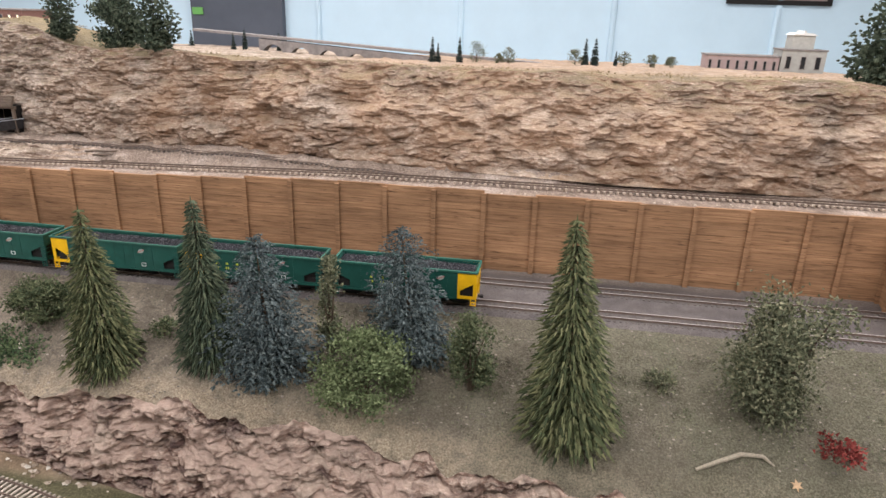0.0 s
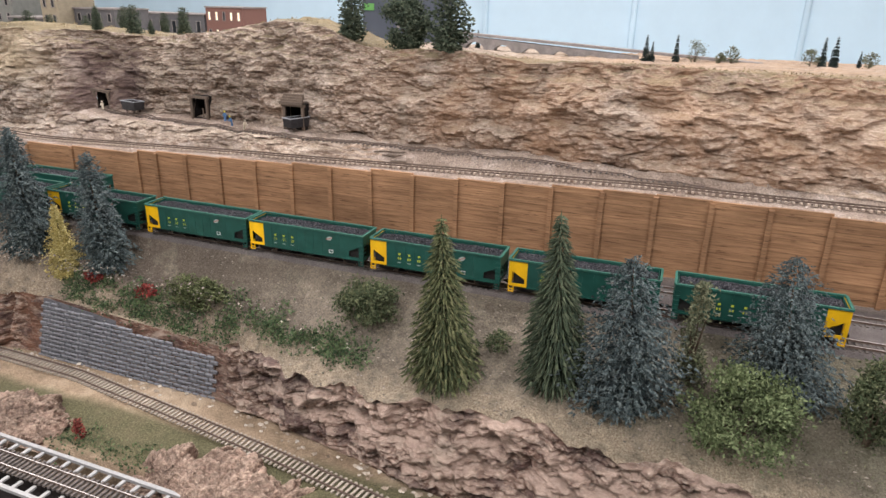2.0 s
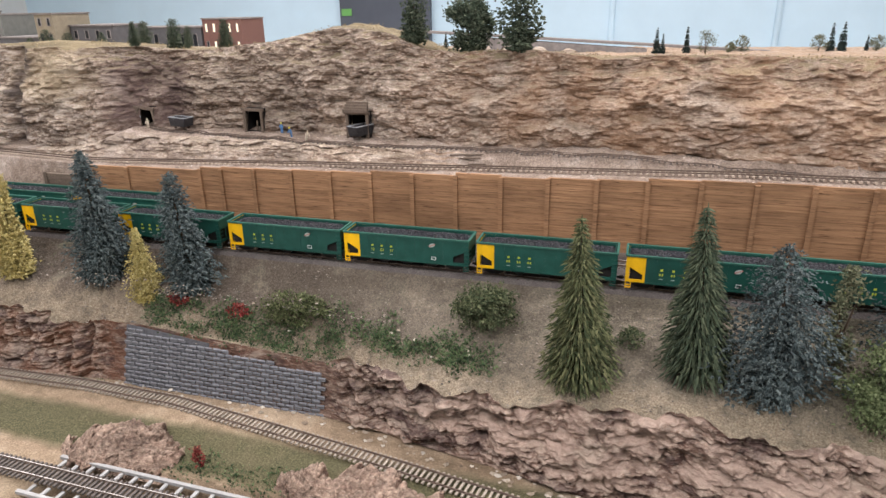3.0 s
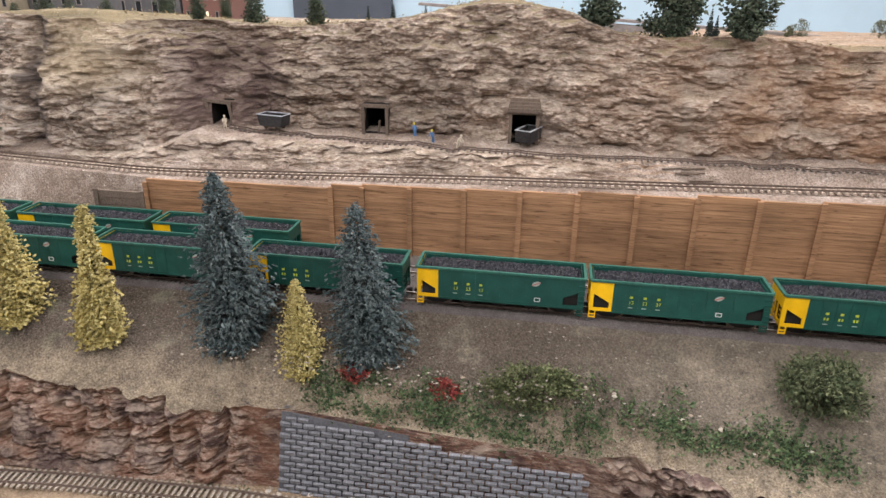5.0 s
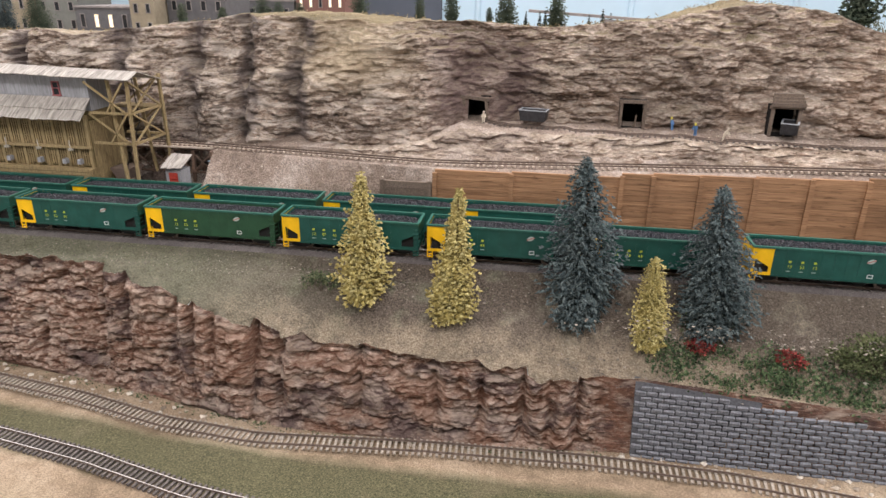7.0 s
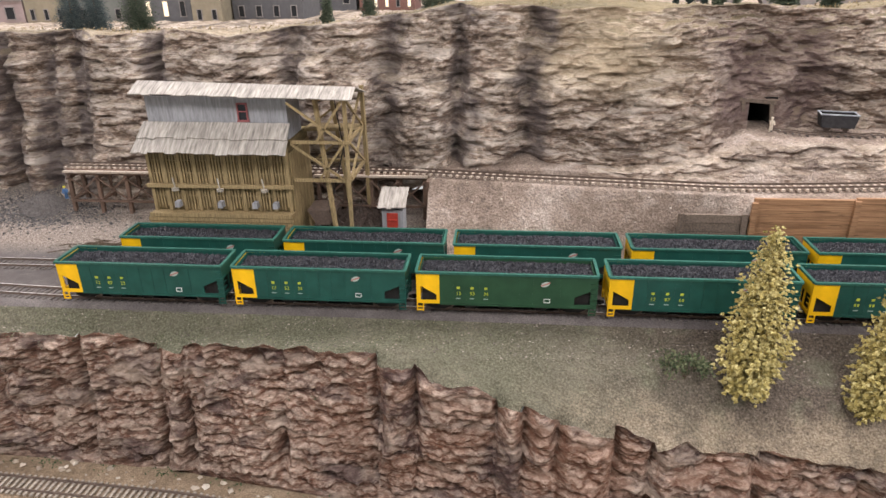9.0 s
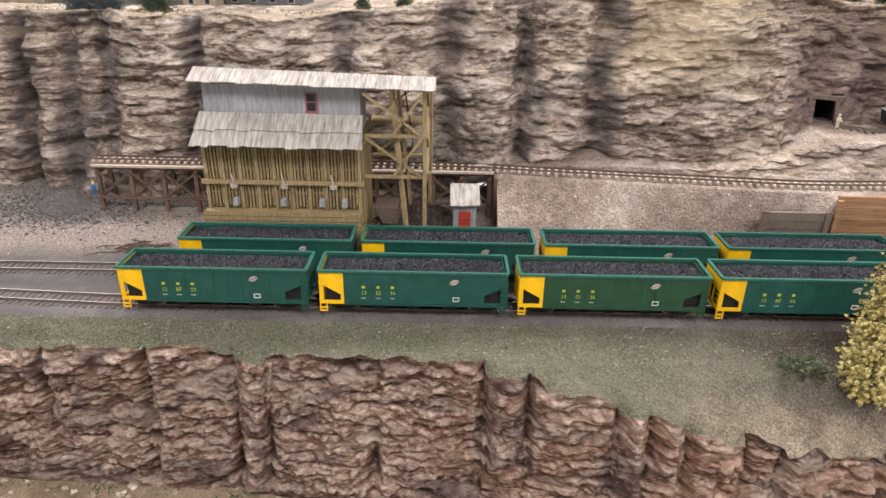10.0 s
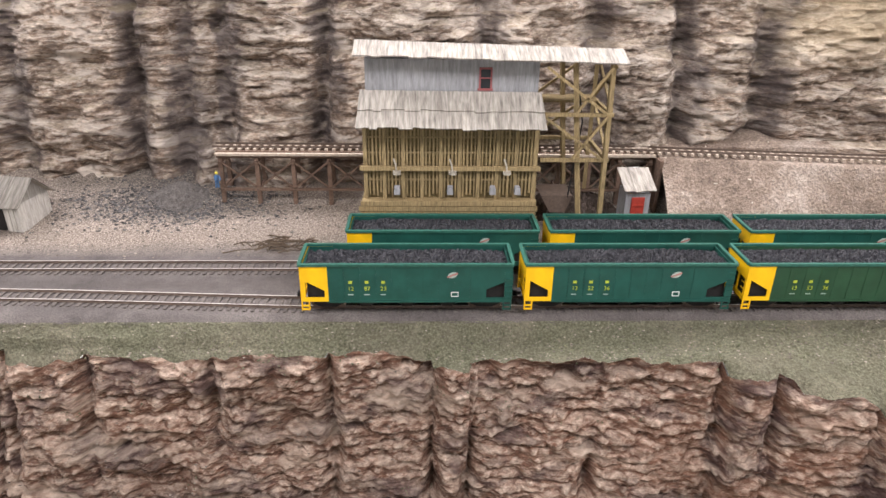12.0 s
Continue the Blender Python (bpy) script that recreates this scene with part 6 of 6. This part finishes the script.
link("core", bm, plain("dark_wall_joints", (0.11, 0.11, 0.118), 1.0, 0, 350, 0.3, 0.0006), rw)
ch, bl = 0.0058, 0.0125
shapes = []
for k in range(6):
    bm = bmesh.new()
    w = bl / 2 - 0.0008
    vv = box(bm, -w, w, -0.0020, 0.001, 0.0006, ch - 0.0006)
    for q in vv:
        q.co += Vector((random.uniform(-3e-4, 3e-4), random.uniform(-7e-4, 7e-4), random.uniform(-3e-4, 3e-4)))
    bmesh.ops.bevel(bm, geom=bm.edges[:], offset=0.0004, segments=1, affect="EDGES")
    me = bpy.data.meshes.new("stone_block")
    bm.to_mesh(me)
    bm.free()
    me.materials.append(M_block)
    shapes.append(me)
for r in range(14):
    z = -0.168 + r * ch
    y = 0.536 + 0.024 * (z + 0.17) / 0.085 - 0.0006
    for k in range(26):
        x = -1.205 + bl * (k + 0.5 * (r % 2)) + bl * 0.3
        if x > -0.897 or z + ch > wall_top(x) + 0.001:
            continue
        o = new("stone_block", shapes[(k * 7 + r * 3) % 6])
        o.parent = rw
        o.matrix_local = pose(x, y, z, 15)

# ---- steel bridge and second front track ----
M_bridge = plain("pale_bridge_steel", (0.36, 0.355, 0.345), 0.6, 0.1, 200, 0.15, 0.0001)
track("second_front_track", lambda u: (-2.7 + 2.2 * u, float(np.interp(-2.7 + 2.2 * u, [-2.7, -1.92, -1.79, -1.66, -1.3, -0.5], [0.50, 0.45, 0.430, 0.400, 0.352, 0.336])), -0.166), 0.0165, (M_rust, M_steel, M_tie), "bright-railed track with dark sleepers over the bridge", 0.030, 0.0028, 0.0068)
br = thing("deck_bridge", "pale steel deck bridge under the bright-railed track", "bridge")
for y in (0.319, 0.381):
    bm = bmesh.new()
    y2 = y - 0.013
    beam(bm, (-1.165, y, -0.168), (-0.55, y2, -0.168), 0.0045, 0.004)
    link("girder", bm, M_bridge, br)
for k in range(30):
    x = -1.155 + 0.0205 * k
    yy = 0.350 - 0.013 * (x + 1.165) / 0.615
    for s in (-1, 1):
        bm = bmesh.new()
        box(bm, x - 0.0022, x + 0.0022, min(yy + s * 0.016, yy + s * 0.028), max(yy + s * 0.016, yy + s * 0.028), -0.1705, -0.1682)
        link("outrigger", bm, M_bridge, br)
# added floor sheet; its near-black colour is the ravine's shade
bm = bmesh.new()
box(bm, -1.15, 0.7, 0.13, 0.376, -0.2275, -0.2225)
link("shadowed_creek_bed", bm, M_shade_black, None, "near-black ravine floor sheet painting the shade under the bridge", category="ravine", kind="structure")


# ---- loose rock outcrops beside the lower tracks ----
def outcrop(x, y, rx, ry, h, seed, label):
    n, m = 170, 110
    u = np.linspace(-1, 1, n)
    w = np.linspace(-1, 1, m)
    gx, gy = np.meshgrid(u, w)
    r = np.sqrt(gx ** 2 + gy ** 2) + 0.5 * fbm(gx * 2.2 + seed, gy * 2.2, 1.0, 3)
    z = h * np.clip(1.15 - r ** 2, -0.2, 1) ** 1.0 * (r < 1.1)
    z = np.where(z > 0, np.abs(z) ** 0.8 * h ** 0.2, z)
    px, py = gx * rx + x, gy * ry + y
    rough = (lumps(px, py, z + py * 0.9, 1.9) * 0.95 + crags(px, py, z + 0.5 * py, 40) * 1.1 + layers(px, z + 0.4 * py, 0.004, 0.005, 40, 9.0, 0, 0.008) + 0.004) * np.clip(z / h * 3, 0, 1)
    co = np.stack([px + fbm(px * 60, py * 60, 2.0, 3) * 0.01, py - rough * 0.8, z - rough * 0.8 - 0.008 - 0.168], -1).reshape(-1, 3)
    i = np.arange(n * m).reshape(m, n)
    me = bpy.data.meshes.new("rock_outcrop")
    me.from_pydata(co.tolist(), [], np.stack([i[:-1, :-1], i[:-1, 1:], i[1:, 1:], i[1:, :-1]], -1).reshape(-1, 4).tolist())
    return obj("rock_outcrop", me, M_outcrop, None, label, True, "rock")


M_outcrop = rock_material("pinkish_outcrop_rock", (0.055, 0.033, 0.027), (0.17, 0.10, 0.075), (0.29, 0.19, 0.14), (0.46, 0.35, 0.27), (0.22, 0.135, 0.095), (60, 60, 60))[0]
outcrop(-1.105, 0.420, 0.080, 0.042, 0.034, 1, "crumbly pinkish rock outcrop by the bridge")
outcrop(-0.79, 0.412, 0.105, 0.045, 0.032, 2, "crumbly pinkish rock outcrop between the tracks")
outcrop(-0.55, 0.378, 0.10, 0.05, 0.035, 3, "low crumbly rock outcrop beside the bridge")

# ---- the valley behind the ridge ----
for k, (x, y, H, W) in enumerate(((-0.905, 0.968, 0.090, 0.062), (-0.726, 0.945, 0.108, 0.080))):
    conifer("ridge_fir", "mid-green model fir on the ridge", x, y, ground_z(x, y, ("hill",)) - 0.002, H, W, M_back_fir, 60 + k, "ridge", group="ridge firs")
leafy("ridge_tree", "spreading green tree on the ridge", -0.815, 0.98, ground_z(-0.815, 0.98, ("hill",)) - 0.002, 0.08, 0.080, M_back_fir, 66, 5200, "tree", "ridge firs", leaf=0.006)
for k, (x, y, H, W) in enumerate(((-1.48, 0.99, 0.050, 0.024), (-1.397, 1.0, 0.058, 0.040), (-1.32, 1.05, 0.060, 0.034), (-1.43, 1.08, 0.03, 0.014), (0.355, 1.02, 0.135, 0.10), (-1.858, 1.15, 0.05, 0.04), (-2.02, 1.15, 0.055, 0.026), (-1.963, 1.2, 0.05, 0.03), (-1.847, 1.2, 0.045, 0.04), (-1.842, 1.3, 0.05, 0.028), (-1.714, 1.3, 0.06, 0.045), (-1.59, 1.3, 0.05, 0.03))):
    conifer("ridge_fir", "dark green model fir behind the ridge", x, y, ground_z(x, y, ("hill",)) - 0.002, H, W, M_back_fir, 70 + k, "ridge", group="ridge firs")
for k, x in enumerate((-2.438, -2.397, -2.326)):
    conifer("ridge_fir", "small blue-green fir before the town", x, 1.15, ground_z(x, 1.15, ("hill",)) - 0.002, 0.08, 0.056 - 0.008 * (k == 1), M_blue if k < 2 else M_back_fir, 90 + k, "blue", group="ridge firs")
for k, (x, y, H) in enumerate(((-1.213, 2.2, 0.06), (-1.171, 2.2, 0.075), (-1.13, 2.4, 0.07), (-1.369, 2.2, 0.06), (-0.511, 2.2, 0.085), (-0.492, 2.2, 0.065), (-0.42, 2.2, 0.085), (-0.012, 2.2, 0.085), (0.018, 2.2, 0.09), (0.084, 2.2, 0.05), (-1.33, 1.6, 0.05), (-1.39, 1.6, 0.045), (-1.345, 1.65, 0.05))):
    conifer("far_fir", "very small dark fir in the valley behind the ridge", x, y, ground_z(x, y, ("hill",)) - 0.002, H, H * 0.36, M_black_fir, 110 + k, "small", group="far firs", dense=1.2)
for k, (x, H) in enumerate(((-0.363, 0.065), (-0.258, 0.05), (-0.29, 0.03), (-0.043, 0.05), (0.111, 0.045), (0.193, 0.04), (0.254, 0.035))):
    leafy("far_tree", "small lacy grey-green tree in the valley", x, 2.2, ground_z(x, 2.2, ("hill",)) - 0.002, H, H * 0.95, M_sage, 130 + k, 420, "tree", "far trees", leaf=0.005)

# arched viaduct
M_via = plain("viaduct_concrete", (0.22, 0.20, 0.19), 0.9, 0, 60, 0.25)
via = thing("viaduct", "grey arched concrete railway viaduct in the valley", "viaduct")
va, vb = Vector((-1.16, 2.3, 0.226)), Vector((-0.54, 2.32, 0.184))
n_arch = 6
for k in range(n_arch):
    p, q = va.lerp(vb, k / n_arch), va.lerp(vb, (k + 1) / n_arch)
    bm = bmesh.new()
    span = q.x - p.x
    pts = [(p.x, p.z - 0.10), (p.x + span * 0.14, p.z - 0.10)]
    for j in range(11):
        a = math.pi * (1 - j / 10)
        pts.append((p.x + span * 0.5 + math.cos(a) * span * 0.36, p.z - 0.060 + math.sin(a) * span * 0.34))
    pts += [(q.x - span * 0.14, q.z - 0.10), (q.x, q.z - 0.10), (q.x, q.z - 0.006), (p.x, p.z - 0.006)]
    extrude_poly(bm, pts, 2.29, 2.33)
    bmesh.ops.recalc_face_normals(bm, faces=bm.faces)
    link("arch", bm, M_via, via)
bm = bmesh.new()
beam(bm, va + Vector((-0.25, 0.01, 0.016)), vb + Vector((0.9, 0.02, -0.045)), 0.05, 0.008)
link("deck", bm, M_via, via)


# town and valley buildings
def town_house(label, x0, x1, y, z0, h, mat, cols, rows, depth=0.16, lit=False, trim=True):
    t = thing("town_building", label, "building", "town buildings")
    bm = bmesh.new()
    box(bm, x0, x1, y, y + depth, z0, z0 + h)
    link("wall", bm, mat, t)
    if trim:
        bm = bmesh.new()
        box(bm, x0 - 0.003, x1 + 0.003, y - 0.003, y + depth + 0.003, z0 + h, z0 + h + 0.005)
        link("parapet", bm, M_via, t)
    for r in range(rows):
        for c in range(cols):
            wx0 = x0 + (x1 - x0) * (c + 0.32) / cols
            wx1 = x0 + (x1 - x0) * (c + 0.68) / cols
            wz0 = z0 + h * (r + 0.3) / rows
            wz1 = z0 + h * (r + 0.78) / rows
            bm = bmesh.new()
            for q in ((wx0, wx0 + 0.0018, wz0, wz1), (wx1 - 0.0018, wx1, wz0, wz1), (wx0 + 0.0018, wx1 - 0.0018, wz1 - 0.0018, wz1), (wx0 - 0.001, wx1 + 0.001, wz0 - 0.002, wz0)):
                box(bm, q[0], q[1], y - 0.002, y + 0.001, q[2], q[3])
            w = link("window", bm, M_via, t)
            bm = bmesh.new()
            box(bm, wx0 + 0.0018, wx1 - 0.0018, y - 0.0008, y + 0.0005, wz0, wz1 - 0.0018)
            link("pane", bm, M_lit if lit and (c + r) % 3 else M_pane, w)
    return t


M_lit, nt, b = material("lit_window", 0.5)
b.inputs["Base Color"].default_value = (0.8, 0.7, 0.55, 1)
b.inputs["Emission Color"].default_value, b.inputs["Emission Strength"].default_value = (1.0, 0.8, 0.55, 1), 0.8
M_brick = plain("brown_brick", (0.16, 0.085, 0.07), 0.9, 0, 400, 0.3)
M_beige = plain("beige_render", (0.25, 0.215, 0.155), 0.9, 0, 60, 0.12)
M_slate = plain("slate_grey_render", (0.11, 0.108, 0.112), 0.9, 0, 60, 0.15)
M_rose = plain("rose_grey_render", (0.32, 0.25, 0.24), 0.9, 0, 60, 0.12)
M_sagewall = plain("grey_green_render", (0.16, 0.165, 0.15), 0.9, 0, 60, 0.12)
TZ = 0.17
town_house("rose-grey flat-roofed town building", -3.10, -2.955, 1.75, TZ, 0.06, M_rose, 2, 1)
town_house("tall beige town building with dark windows", -2.95, -2.84, 1.75, TZ, 0.16, M_beige, 3, 3)
town_house("grey-green town building behind firs", -2.835, -2.70, 1.78, TZ, 0.15, M_sagewall, 3, 3)
town_house("low slate-grey warehouse with pale windows", -2.69, -2.515, 1.75, TZ, 0.075, M_slate, 4, 1, lit=True)
town_house("beige three-storey town building", -2.51, -2.435, 1.74, TZ, 0.15, M_beige, 2, 3)
town_house("dark grey long town building", -2.43, -2.25, 1.80, TZ, 0.11, M_slate, 4, 2)
town_house("brown brick town building with lit windows", -2.19, -2.02, 2.2, 0.16, 0.13, M_brick, 5, 2, lit=True)
town_house("dark long low town building", -2.62, -2.20, 2.2, 0.16, 0.10, M_slate, 7, 1)
M_cream_wall = plain("grey_cream_render", (0.40, 0.40, 0.37), 0.9, 0, 60, 0.12)
town_house("long low pale freight building", 0.42, 0.665, 2.5, 0.15, 0.060, M_rose, 8, 1, 0.08)
mill = town_house("grey grain mill tower with stepped top", 0.67, 0.815, 2.5, 0.15, 0.085, M_cream_wall, 3, 1, 0.1)
bm = bmesh.new()
box(bm, 0.700, 0.773, 2.515, 2.585, 0.240, 0.286)
link("tower", bm, M_cream_wall, mill)
bm = bmesh.new()
extrude_poly(bm, [(0.028 + cx, 0.087 + cz) for cx, cz in ((0.666, 0.199), (0.751, 0.199), (0.735, 0.206), (0.712, 0.2065), (0.710, 0.214), (0.704, 0.214), (0.702, 0.2065), (0.682, 0.206))], 2.51, 2.59)
link("cap", bm, M_white, mill, "white stepped cap")
# framed picture and lit sign on the back wall
pic = thing("framed_picture", "wide dark-framed picture hung on the blue wall", "picture")
bm = bmesh.new()
for q in ((1.0, 1.66, 0.43, 0.46), (1.0, 1.66, 0.80, 0.83), (1.0, 1.03, 0.46, 0.80), (1.63, 1.66, 0.46, 0.80)):
    box(bm, q[0], q[1], 4.93, 4.958, q[2], q[3])
link("frame", bm, M_black, pic)
bm = bmesh.new()
box(bm, 1.03, 1.63, 4.945, 4.957, 0.46, 0.80)
link("picture_sheet", bm, M_rose, pic, "muted pinkish print")
bm = bmesh.new()
box(bm, -2.84, -2.76, 4.885, 4.898, 0.255, 0.305)
M_sign, nt, b = material("green_sign", 0.5)
b.inputs["Base Color"].default_value = (0.08, 0.25, 0.07, 1)
b.inputs["Emission Color"].default_value, b.inputs["Emission Strength"].default_value = (0.5, 0.9, 0.25, 1), 0.15
link("lit_sign", bm, M_sign, None, "small glowing green sign on the grey door", category="sign")
